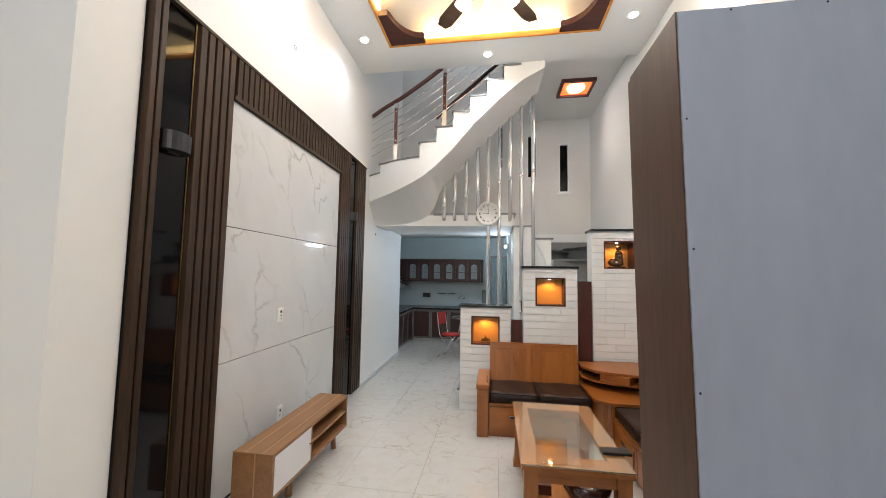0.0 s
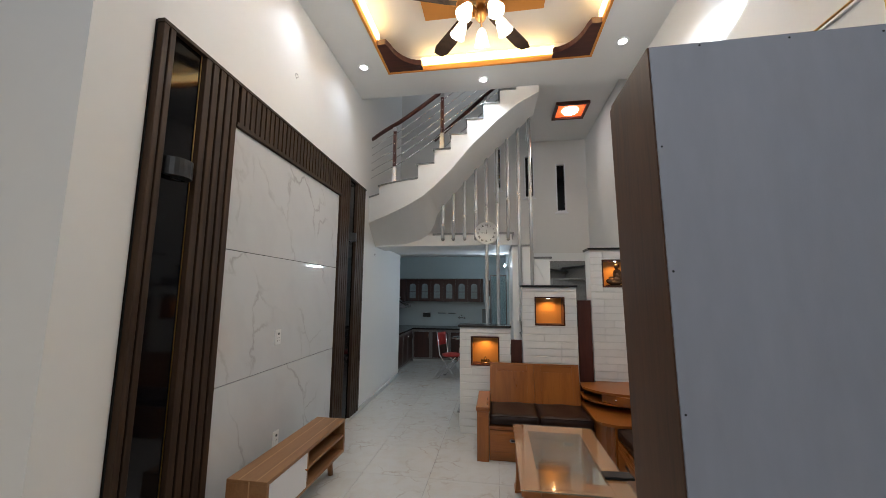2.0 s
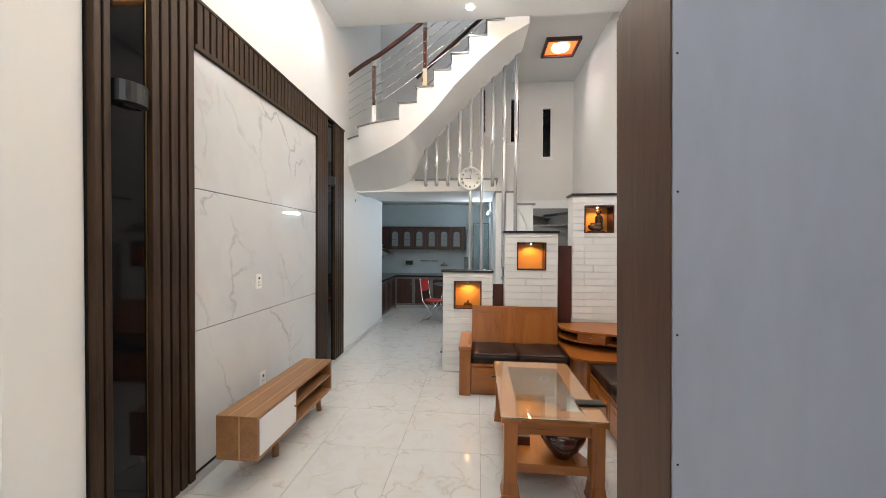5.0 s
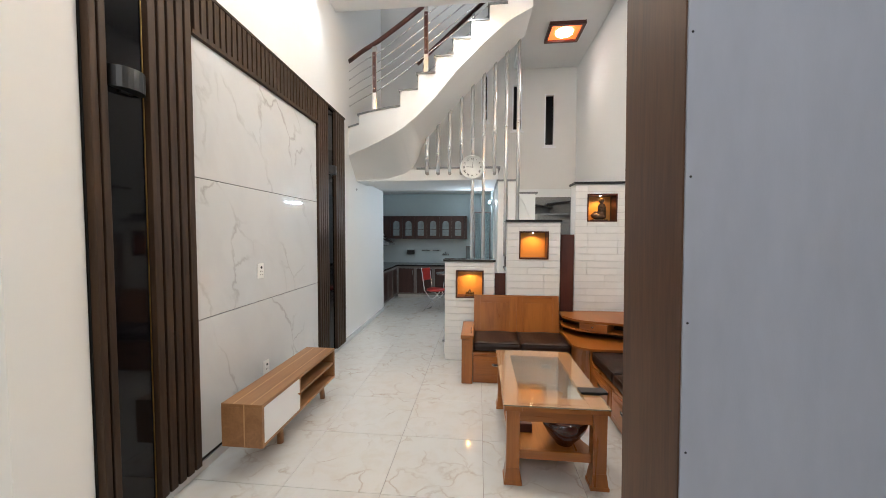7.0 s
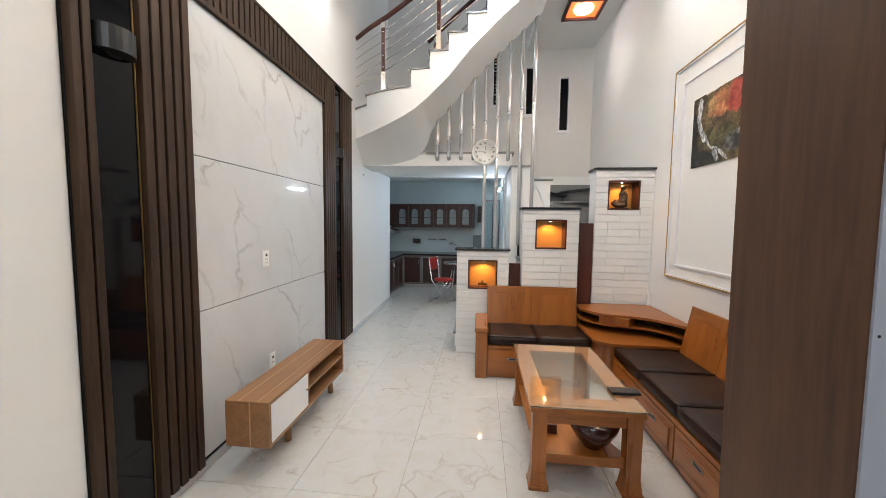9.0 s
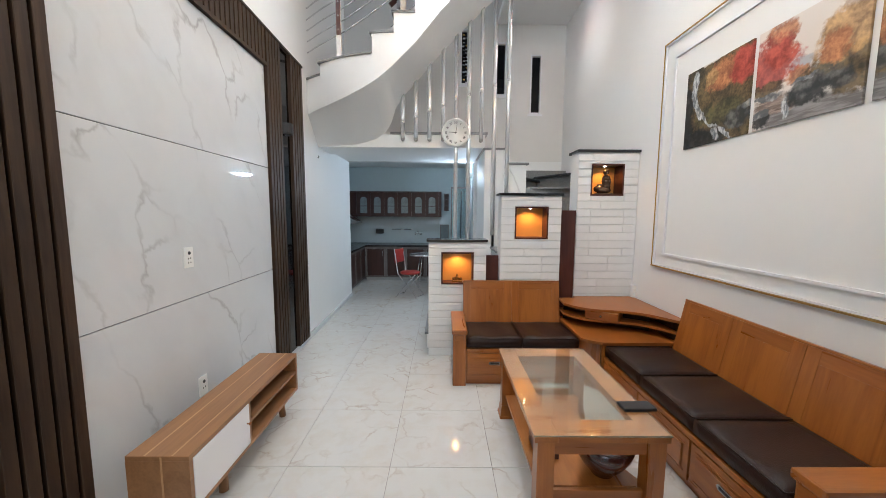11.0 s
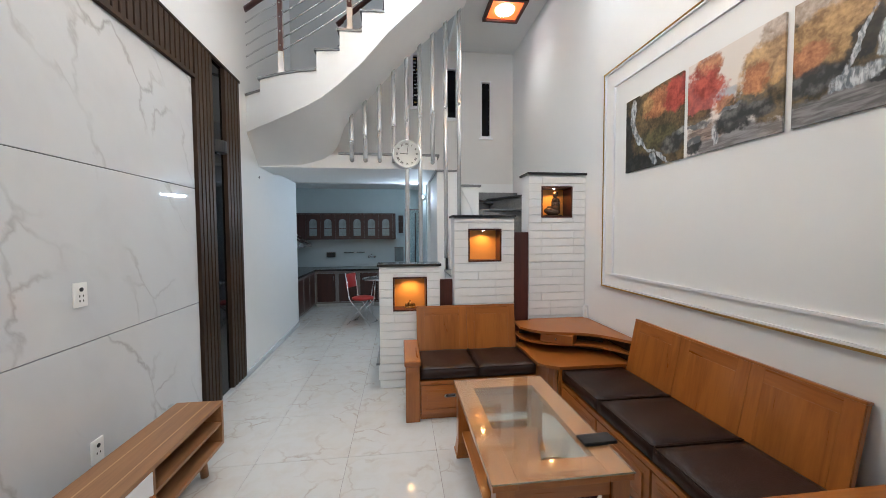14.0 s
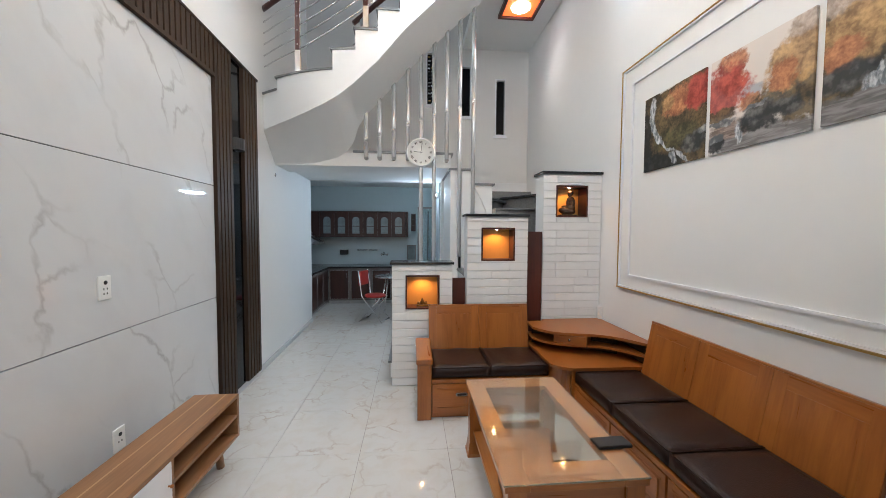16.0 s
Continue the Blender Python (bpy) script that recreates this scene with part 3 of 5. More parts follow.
hook_low = thing("wall_hook", LM @ pose(0.0, 3.70, 2.17), "small metal ring hook in the wall", "hook")
part("ring", tube([(0.02, 0.016 * math.cos(a), 0.016 * math.sin(a)) for a in [k * math.pi / 8 for k in range(13)]], 0.004, 6), STEEL, hook_low)
part("screw", tube([(0.0, 0.016, 0.0), (0.02, 0.016, 0.0)], 0.004, 6), STEEL, hook_low)
tr = thing("cable_outlet", pose(XR, 0.035, 0.60), "small white cable outlet low on the wall", "outlet")
part("box", boxes((-0.03, -0.03, 0.0, -0.0005, 0.03, 0.15), bevel=0.004), PLASTIC, tr)
part("cover", boxes((-0.034, -0.024, 0.01, -0.0305, 0.024, 0.14), bevel=0.001), PLASTIC, tr)

# ---- tv stand ----
tv = thing("tv_stand", pose(0.345, -1.633, 0), "low light-brown wooden tv stand with a white door", "tv stand")
hw, hl, zb, zt = 0.135, 0.552, 0.185, 0.460
part("top", boxes((-hw, -hl, zt - 0.022, hw, hl, zt), bevel=0.002), TVWOOD, tv)
for gx in (-0.055, 0.062):
    part("sapwood_streak", boxes((gx - 0.004, -hl + 0.004, zt + 0.0002, gx + 0.004, hl - 0.004, zt + 0.0009)), SAPWOOD, tv, "pale streak in the wood")
part("sapwood_streak", boxes((0.012, -hl - 0.0009, zb + 0.004, 0.020, -hl - 0.0002, zt - 0.004)), SAPWOOD, tv, "pale streak in the wood")
part("bottom", boxes((-hw, -hl, zb, hw, hl, zb + 0.02), bevel=0.002), TVWOOD, tv)
for ya in (-hl, hl - 0.022):
    part("side", boxes((-hw, ya, zb + 0.02, hw, ya + 0.022, zt - 0.022)), TVWOOD, tv)
part("divider", boxes((-hw, -0.09, zb + 0.02, hw - 0.002, -0.072, zt - 0.022)), TVWOOD, tv)
part("shelf", boxes((-hw, -0.072, 0.315, hw - 0.004, hl - 0.022, 0.332)), TVWOOD, tv)
part("back", boxes((-hw, -hl + 0.022, zb + 0.02, -hw + 0.008, hl - 0.022, zt - 0.022)), TVWOOD, tv)
dr = part("door", boxes((hw - 0.016, -hl + 0.024, zb + 0.022, hw + 0.001, -0.092, zt - 0.024), bevel=0.002), WHITEPAINT, tv, "white door")
part("knob", lathe([(0.004, 0), (0.004, 0.01), (0.009, 0.014), (0.007, 0.022), (0, 0.024)], 12, pose(hw + 0.001, -0.118, 0.335, 0, 90, 0)), OAK, dr, "small wooden knob")
for lx in (-hw + 0.04, 0.022):
    for ly in (-0.172, hl - 0.055):
        s = 1 if ly > 0 else -1
        bm = bmesh.new()
        tube([(lx, ly, zb), (lx + (0.012 if lx > 0 else -0.012), ly + s * 0.016, 0.0)], 0.023, 14, bm)
        part("leg", bm, TVWOOD, tv)

# ---- right wall: mouldings and pictures ----


def moulding_frame(name, y0, y1, z0, z1, w, d, material, label):
    bm = bmesh.new()
    for r in ((y0, z0, y1, z0 + w), (y0, z1 - w, y1, z1), (y0, z0 + w, y0 + w, z1 - w), (y1 - w, z0 + w, y1, z1 - w)):
        box(bm, XR - d, r[0], r[1], XR - 0.0005, r[2], r[3])
    return tagged(part(name, bm, material), label, "moulding", "wall mouldings", kind="structure")


tagged(part("moulding_gold", boxes((XR - 0.024, -2.62, 1.000, XR - 0.0005, -0.255, 1.010), (XR - 0.024, -2.62, 1.0105, XR - 0.0005, -2.6105, 2.975)), GOLD), "gold edge strip of the wall moulding", "moulding", "wall mouldings", kind="structure")
tagged(part("moulding_edge", boxes((XR - 0.020, -2.610, 2.970, XR - 0.0005, -0.255, 2.975), (XR - 0.020, -0.260, 1.0105, XR - 0.0005, -0.255, 2.9695)), GOLD), "thin gold edge strip of the wall moulding", "moulding", "wall mouldings", kind="structure")
moulding_frame("moulding_outer", -2.608, -0.267, 1.012, 2.963, 0.013, 0.016, WHITEPAINT, "white wall moulding frame")
moulding_frame("moulding_inner", -2.46, -0.40, 1.115, 2.825, 0.020, 0.014, WHITEPAINT, "white inner wall moulding frame")


# paints of the print: dark and light tone, kind of grain
PAINTS = {
    "sky": ((0.66, 0.60, 0.55), (0.78, 0.73, 0.68), "soft"), "hill": ((0.34, 0.37, 0.42), (0.46, 0.48, 0.52), "soft"),
    "gold": ((0.22, 0.12, 0.045), (0.64, 0.40, 0.17), "leaf"), "orange": ((0.26, 0.085, 0.035), (0.66, 0.30, 0.13), "leaf"),
    "red": ((0.24, 0.026, 0.020), (0.56, 0.095, 0.065), "leaf"), "olive": ((0.030, 0.024, 0.013), (0.20, 0.135, 0.058), "leaf"),
    "haze": ((0.30, 0.22, 0.16), (0.62, 0.52, 0.44), "leaf"), "dark": ((0.006, 0.008, 0.010), (0.040, 0.042, 0.038), "stone"),
    "cliff": ((0.010, 0.016, 0.018), (0.085, 0.10, 0.085), "stone"), "moss": ((0.024, 0.024, 0.012), (0.15, 0.13, 0.05), "leaf"),
    "rock": ((0.025, 0.028, 0.030), (0.19, 0.19, 0.18), "stone"), "pale_rock": ((0.10, 0.11, 0.12), (0.46, 0.46, 0.45), "stone"),
    "pool": ((0.12, 0.115, 0.115), (0.28, 0.27, 0.27), "ripple"), "brown_pool": ((0.13, 0.085, 0.065), (0.40, 0.30, 0.25), "ripple"),
    "water": ((0.14, 0.17, 0.20), (0.72, 0.75, 0.78), "fall"),
}


def picture_mat(ground, layers, shift):
    """One canvas of the autumn landscape: soft-edged shapes (paint, u, v, half width, half height, lean) laid over a ground."""
    m = bpy.data.materials.new("autumn_print")
    m.use_nodes = True
    n, l = m.node_tree.nodes, m.node_tree.links
    b = n["Principled BSDF"]
    b.inputs["Roughness"].default_value = 0.5
    co, mv = n.new("ShaderNodeTexCoord"), n.new("ShaderNodeVectorMath")
    l.new(co.outputs["Object"], mv.inputs[0])
    mv.inputs[1].default_value = (0, shift, 0)

    def calc(op, a, bb=None, c=None):
        t = n.new("ShaderNodeMath")
        t.operation = op
        for k, v in enumerate((a, bb, c)):
            if isinstance(v, (int, float)):
                t.inputs[k].default_value = v
            elif v is not None:
                l.new(v, t.inputs[k])
        return t.outputs[0]

    def noise(scale, detail, stretch=(1, 1, 1), twist=0.0):
        mp, t = n.new("ShaderNodeMapping"), n.new("ShaderNodeTexNoise")
        mp.inputs["Scale"].default_value = stretch
        l.new(mv.outputs[0], mp.inputs[0]), l.new(mp.outputs[0], t.inputs[0])
        t.inputs["Scale"].default_value, t.inputs["Detail"].default_value, t.inputs["Distortion"].default_value = scale, detail, twist
        return t.outputs[0]

    def stretched(v, lo, hi):
        t = n.new("ShaderNodeMapRange")
        t.interpolation_type = "SMOOTHSTEP"
        t.inputs["From Min"].default_value, t.inputs["From Max"].default_value = lo, hi
        l.new(v, t.inputs[0])
        return t.outputs[0]

    def mixed(fac, a, c):
        t = n.new("ShaderNodeMix")
        t.data_type = "RGBA"
        for k, v in ((0, fac), (6, a), (7, c)):
            if isinstance(v, tuple):
                t.inputs[k].default_value = (*v, 1)
            else:
                l.new(v, t.inputs[k])
        return t.outputs[2]
    sep = n.new("ShaderNodeSeparateXYZ")
    l.new(co.outputs["Object"], sep.inputs[0])
    edge1, edge2 = noise(9.0, 6), noise(45.0, 4)
    rough = calc("MULTIPLY_ADD", calc("SUBTRACT", edge2, 0.5), 0.9, calc("MULTIPLY", calc("SUBTRACT", edge1, 0.5), 1.3))
    sway, bend = noise(7.0, 5), noise(11.0, 5, (1, 1.3, 0.9))
    u = calc("ADD", calc("MULTIPLY_ADD", sep.outputs[1], -1 / 0.605, 0.5), calc("MULTIPLY", calc("SUBTRACT", sway, 0.5), 0.16))
    v = calc("ADD", calc("MULTIPLY_ADD", sep.outputs[2], 1 / 0.59, 0.5), calc("MULTIPLY", calc("SUBTRACT", bend, 0.5), 0.13))
    cell = n.new("ShaderNodeTexVoronoi")
    cell.inputs["Scale"].default_value = 14.0
    l.new(mv.outputs[0], cell.inputs[0])
    leaf = calc("MULTIPLY_ADD", noise(60.0, 6), 0.36, calc("MULTIPLY", noise(15.0, 7, (1, 1, 1), 0.5), 0.74))
    stone = calc("MULTIPLY_ADD", noise(26.0, 6), 0.9, calc("MULTIPLY", cell.outputs["Distance"], -0.45))
    grain = {"leaf": stretched(leaf, 0.36, 0.78), "stone": stretched(stone, 0.12, 0.55), "soft": noise(3.0, 2), "ripple": stretched(noise(16.0, 5, (1, 0.5, 3.2), 0.6), 0.35, 0.68),
             "fall": stretched(noise(34.0, 7, (1, 2.0, 0.7), 0.4), 0.34, 0.66)}

    def paint(name):
        dark, light, kind = PAINTS[name]
        return mixed(grain[kind], dark, light)
    base = paint(ground)
    for name, cu, cv, ru, rv, lean in layers:
        dv = calc("SUBTRACT", v, cv)
        du = calc("MULTIPLY_ADD", dv, lean, calc("SUBTRACT", u, cu))
        q = calc("ADD", calc("POWER", calc("ABSOLUTE", calc("DIVIDE", du, ru)), 2.4), calc("POWER", calc("ABSOLUTE", calc("DIVIDE", dv, rv)), 2.4))
        fuzz = {"sky": 0.35, "hill": 0.15, "water": 1.7, "rock": 0.9, "pale_rock": 1.1}.get(name, 1.5)
        mask = calc("SUBTRACT", 1.0, stretched(calc("MULTIPLY_ADD", rough, fuzz, q), 0.45, 1.30))
        base = mixed(calc("MULTIPLY", mask, 0.80 if name == "water" else 0.93), base, paint(name))
    l.new(base, b.inputs["Base Color"])
    return m


PANEL_FAR = [("olive", 0.62, 0.52, 0.45, 0.30, 0), ("moss", 0.55, 0.34, 0.36, 0.14, 0), ("sky", 0.45, 1.04, 0.22, 0.06, 0), ("orange", 0.60, 0.78, 0.26, 0.17, 0), ("gold", 0.42, 0.80, 0.10, 0.10, 0), ("red", 0.92, 0.78, 0.22, 0.19, 0),
             ("dark", 0.02, 0.35, 0.13, 0.60, 0), ("rock", 0.85, 0.22, 0.20, 0.12, 0), ("pale_rock", 0.96, 0.33, 0.07, 0.05, 0), ("dark", 0.30, 0.08, 0.42, 0.13, 0.4),
             ("water", 0.17, 0.72, 0.055, 0.27, 0.07), ("water", 0.24, 0.43, 0.055, 0.10, 0.5), ("water", 0.40, 0.28, 0.05, 0.12, 1.5), ("water", 0.54, 0.11, 0.045, 0.09, 0.4), ("water", 0.68, 0.09, 0.04, 0.09, 1.0)]
PANEL_MID = [("hill", 0.47, 0.53, 0.13, 0.06, 0), ("orange", 0.47, 0.43, 0.14, 0.08, 0), ("olive", 0.80, 0.38, 0.30, 0.14, 0), ("gold", 0.86, 0.66, 0.25, 0.25, -0.35), ("orange", 0.76, 0.55, 0.13, 0.14, 0), ("haze", 0.94, 0.92, 0.15, 0.10, 0),
             ("orange", 0.26, 0.80, 0.17, 0.24, 0), ("red", 0.15, 0.62, 0.31, 0.27, 0), ("olive", 0.10, 0.39, 0.26, 0.07, 0), ("pool", 0.60, 0.07, 0.70, 0.12, 0), ("brown_pool", 0.24, 0.22, 0.24, 0.10, 0),
             ("pale_rock", 0.16, 0.31, 0.17, 0.035, -0.6), ("dark", 0.08, 0.08, 0.14, 0.07, 0), ("pale_rock", 0.09, 0.16, 0.10, 0.05, 0), ("water", 0.35, 0.18, 0.035, 0.11, 0)]
PANEL_ROCKS = [("olive", 0.93, 0.25, 0.22, 0.14, 0), ("dark", 0.56, 0.23, 0.20, 0.10, 0), ("rock", 0.54, 0.30, 0.18, 0.10, -0.5), ("rock", 0.80, 0.27, 0.13, 0.09, 0), ("pale_rock", 0.52, 0.38, 0.13, 0.025, -1.5)]
PANEL_NEAR = [("haze", 0.18, 0.96, 0.28, 0.16, 0), ("gold", 0.28, 0.64, 0.34, 0.24, 0), ("orange", 0.12, 0.52, 0.14, 0.12, 0), ("gold", 0.58, 0.94, 0.20, 0.14, 0), ("cliff", 0.90, 0.60, 0.27, 0.55, 0), ("moss", 0.86, 0.52, 0.10, 0.12, 0),
              ("rock", 0.16, 0.33, 0.24, 0.11, 0), ("dark", 0.46, 0.52, 0.10, 0.18, -0.4), ("pool", 0.50, 0.09, 0.75, 0.13, 0), ("dark", 0.62, 0.21, 0.14, 0.04, 0), ("pale_rock", 0.84, 0.23, 0.12, 0.03, 0),
              ("water", 0.72, 0.82, 0.050, 0.24, -0.45), ("water", 0.59, 0.50, 0.055, 0.20, -0.25), ("water", 0.42, 0.50, 0.022, 0.20, -0.40), ("water", 0.42, 0.26, 0.17, 0.075, -0.8), ("water", 0.93, 0.72, 0.03, 0.22, -0.2)]
PRINTS = (picture_mat("olive", PANEL_FAR, 0.0), picture_mat("sky", PANEL_MID + PANEL_ROCKS, 3.1), picture_mat("olive", PANEL_NEAR, 6.7))
for (ya, yb), material in zip(((-1.20, -0.59), (-1.84, -1.24), (-2.48, -1.88)), PRINTS):
    pic = thing("canvas_picture", pose(XR - 0.0005, (ya + yb) / 2, 2.305), "stretched canvas print of an autumn waterfall landscape", "picture", "three-part canvas picture")
    half = (yb - ya) / 2
    part("canvas", boxes((-0.014, -half, -0.295, 0.0, half, 0.295), bevel=0.0015), material, pic)
# wall spotlight
wl = thing("wall_spotlight", pose(XR, -2.02, 3.56), "small white double-ended wall spotlight, switched on", "wall lamp")
part("mount", boxes((-0.03, -0.03, -0.03, 0.0, 0.03, 0.03), bevel=0.004), STEEL, wl)
part("head", lathe([(0.030, 0.0), (0.034, 0.02), (0.030, 0.09), (0.026, 0.10)], 18, look((-0.105, 0.02, 0.0), (0.0, 1.6, -0.16)) @ pose(0, 0, -0.02)), PLASTIC, wl)
part("arm", tube([(-0.02, 0, 0), (-0.075, 0.0, 0.0)], 0.012), PLASTIC, wl)

# ---- stairs ----
STEP_X = [-0.09, 0.175, 0.805, 1.035, 1.255, 1.475, 1.695, 1.91, 2.125, 2.42]
STEP_Z = [3.01, 3.13, 3.32, 3.51, 3.71, 3.91, 4.11, 4.29, 4.48]
Y_IN = 1.0


def lerp(table, x):
    if x <= table[0][0]:
        return table[0][1]
    for (a, va), (b, vb) in zip(table, table[1:]):
        if x <= b:
            k = (x - a) / (b - a)
            return va + (vb - va) * k
    return table[-1][1]


def y_out(x):
    return 0.22 + 0.43 * max(0.0, (1.1 - x) / 1.1) ** 2


OUT_Z = [(-0.09, 2.60), (0.3, 2.66), (0.5, 2.71), (0.70, 2.78), (0.86, 2.86), (1.02, 2.98), (1.25, 3.20), (1.52, 3.52), (1.86, 3.85), (2.15, 4.08), (2.42, 4.22)]
IN_Z = [(-0.09, 2.31), (0.45, 2.33), (0.70, 2.40), (0.84, 2.50), (0.90, 2.62), (0.95, 2.78), (1.05, 2.93), (1.16, 3.04), (1.50, 3.42), (1.86, 3.78), (2.42, 4.30)]
stairs = thing("staircase", pose(0, 0, 0), "white curved concrete staircase with grey granite treads", "staircase", kind="structure")
xs = sorted({*STEP_X, *[round(-0.09 + 0.0502 * k, 4) for k in range(51)], 0.88, 0.885, 0.90, 0.92, 0.95, 0.98})
bm = bmesh.new()
NS = 8
rows = []
for x in xs:
    yo, zo, zi = y_out(x), lerp(OUT_Z, x), lerp(IN_Z, x)
    row = []
    for k in range(NS + 1):
        s = k / NS
        w = s
        row.append(bm.verts.new((x, yo + (Y_IN - yo) * s, zo + (zi - zo) * w)))
    rows.append(row)
for a, b in zip(rows, rows[1:]):
    for k in range(NS):
        f = bm.faces.new((a[k], b[k], b[k + 1], a[k + 1]))
        f.smooth = True
for i, (xa, xb) in enumerate(zip(xs, xs[1:])):
    z = [zz for x0, zz in zip(STEP_X, STEP_Z) if x0 <= xa + 1e-6][-1] - 0.02
    za, zb2 = min(z, CEIL + 0.3), min(z, CEIL + 0.3)
    ta, tb = bm.verts.new((xa, y_out(xa), za)), bm.verts.new((xb, y_out(xb), zb2))
    ua, ub = bm.verts.new((xa, Y_IN, za)), bm.verts.new((xb, Y_IN, zb2))
    f = bm.faces.new((rows[i][0], rows[i + 1][0], tb, ta))
    bm.faces.new((rows[i][NS], ua, ub, rows[i + 1][NS]))
    bm.faces.new((ta, tb, ub, ua))
for x0, za, zb2 in zip(STEP_X[1:], STEP_Z, STEP_Z[1:]):
    v = [bm.verts.new(p) for p in ((x0, y_out(x0), za - 0.02), (x0, Y_IN, za - 0.02), (x0, Y_IN, zb2 - 0.02), (x0, y_out(x0), zb2 - 0.02))]
    bm.faces.new(v)
bmesh.ops.remove_doubles(bm, verts=bm.verts[:], dist=0.0005)
for e in bm.edges:
    if len(e.link_faces) != 2 or not all(f.smooth for f in e.link_faces):
        e.smooth = False
part("upper_flight", bm, WALL, stairs)
for xa, xb, z in zip(STEP_X, STEP_X[1:], STEP_Z):
    pts = [(xa - 0.02, y_out(xa) - 0.015), (xb, y_out(xb) - 0.015), (xb, Y_IN), (xa - 0.02, Y_IN)]
    if xb - xa > 0.4:
        mid = [xa + (xb - xa) * k / 6 for k in range(1, 6)]
        pts = [pts[0]] + [(x, y_out(x) - 0.015) for x in mid] + pts[1:]
    part("tread", prism(pts, z - 0.02, z), GREYGRANITE, stairs, "grey granite tread")
# middle flight behind the bars
part("landing", boxes((-0.075, Y_IN + 0.002, 2.30, 2.07, 1.55, 2.46)), WALL, stairs)
part("landing_edge", boxes((0.2, Y_IN - 0.001, 2.30, 2.07, Y_IN + 0.0019, 2.46)), WALL, stairs)
part("landing_back", boxes((-0.075, 1.55, 2.441, 0.9, 2.498, 2.46)), WALL, stairs)
part("tread", boxes((0.88, Y_IN - 0.015, 2.462, 2.10, 2.49, 2.488)), GREYGRANITE, stairs)
for fa in ((2.07, Y_IN + 0.002, 0.0, 2.17, 1.95, 2.275), (2.21, Y_IN + 0.002, 0.0, 2.34, 1.95, 2.275), (2.50, 1.40, 0.0, 2.60, 1.95, 2.095)):
    part("side_wall", boxes(fa), WALL, stairs)
part("side_wall", boxes((2.362, Y_IN + 0.03, 1.30, 2.598, 1.39, 2.09)), WALL, stairs)
part("curved_end", prism([(2.355, 2.095), (2.60, 2.095), (2.60, 1.40), (2.575, 1.40), (2.56, 1.62), (2.51, 1.80), (2.44, 1.96)], Y_IN + 0.002, 1.395, "y"), WALL, stairs)
part("tread", boxes((2.05, Y_IN - 0.015, 2.277, 2.36, 1.95, 2.30)), GREYGRANITE, stairs)
part("tread", boxes((2.33, Y_IN - 0.015, 2.097, 2.63, 1.95, 2.12)), GREYGRANITE, stairs)
part("corner_step", boxes((2.60, Y_IN - 0.20, 1.35, XR - 0.002, Y_IN + 0.10, 1.78)), GREYGRANITE, stairs, "dark grey granite corner step")
part("tread", prism([(2.60, Y_IN - 0.20), (2.95, Y_IN - 0.26), (XR - 0.002, Y_IN - 0.24), (XR - 0.002, 2.49), (2.62, 2.49)], 1.782, 1.80), GREYGRANITE, stairs)
part("winder", prism([(2.63, 1.33), (3.17, 2.24), (XR - 0.003, 2.24), (XR - 0.003, 2.495), (2.63, 2.495)], 1.802, 1.939), GREYGRANITE, stairs)
part("tread", prism([(2.58, 1.20), (2.61, 1.20), (3.23, 2.22), (XR - 0.004, 2.22), (XR - 0.004, 2.494), (2.58, 2.494)], 1.941, 1.966), DARKGRANITE, stairs)
part("winder", prism([(2.97, 1.95), (3.29, 1.38), (XR - 0.003, 1.22), (XR - 0.003, 2.20), (3.0, 2.20)], 1.802, 2.008), GREYGRANITE, stairs)
part("tread", prism([(2.93, 1.93), (3.26, 1.33), (XR - 0.004, 1.16), (XR - 0.004, 2.20), (2.95, 2.20)], 2.010, 2.034), DARKGRANITE, stairs)
part("winder", boxes((2.662, 2.26, 1.968, XR - 0.004, 2.493, 2.17)), GREYGRANITE, stairs)
# first flight, behind the brick piers
for k in range(8):
    xa = 1.36 + 0.16 * k
    part("riser", boxes((xa + 0.012, 0.21, 0.0, xa + 0.17, Y_IN - 0.03, 0.155 + 0.175 * k)), WALL, stairs)
    part("tread", boxes((xa - 0.01, 0.205, 0.156 + 0.175 * k, xa + 0.172, Y_IN - 0.028, 0.178 + 0.175 * k)), GREYGRANITE, stairs)

# bars between the flights
BARS = [(1.04, 2.41), (1.20, 2.41), (1.37, 2.41), (1.54, 2.41), (1.70, 0.90), (1.86, 0.90), (2.015, 2.40), (2.175, 1.20), (2.345, 1.60)]
rail_bars = thing("stair_screen", pose(0, 0, 0), "row of polished steel bars hanging under the staircase", "screen")
for bx, bz in BARS:
    top = lerp(IN_Z, bx) + 0.02
    bar = part("bar", tube([(bx, Y_IN - 0.03, bz), (bx, Y_IN - 0.03, top)], 0.026, 20), BARSTEEL, rail_bars)
    part("collar", tube([(bx, Y_IN - 0.03, top - 0.62 * (top - 2.4) - 0.02), (bx, Y_IN - 0.03, top - 0.62 * (top - 2.4) + 0.02)], 0.0262, 16), CHROME, bar)
    if bz > 2.3:
        part("foot", tube([(bx, Y_IN - 0.05, bz - 0.012), (bx, Y_IN + 0.0, bz - 0.012)], 0.026, 14), FOOTSTEEL, bar, "dull steel foot")
for bx in (2.19,):
    tagged(part("dark_post", boxes((bx - 0.012, Y_IN - 0.01, 0.9, bx + 0.012, Y_IN + 0.012, 2.276)), BLACK), "thin black steel post by the stairs", "post")

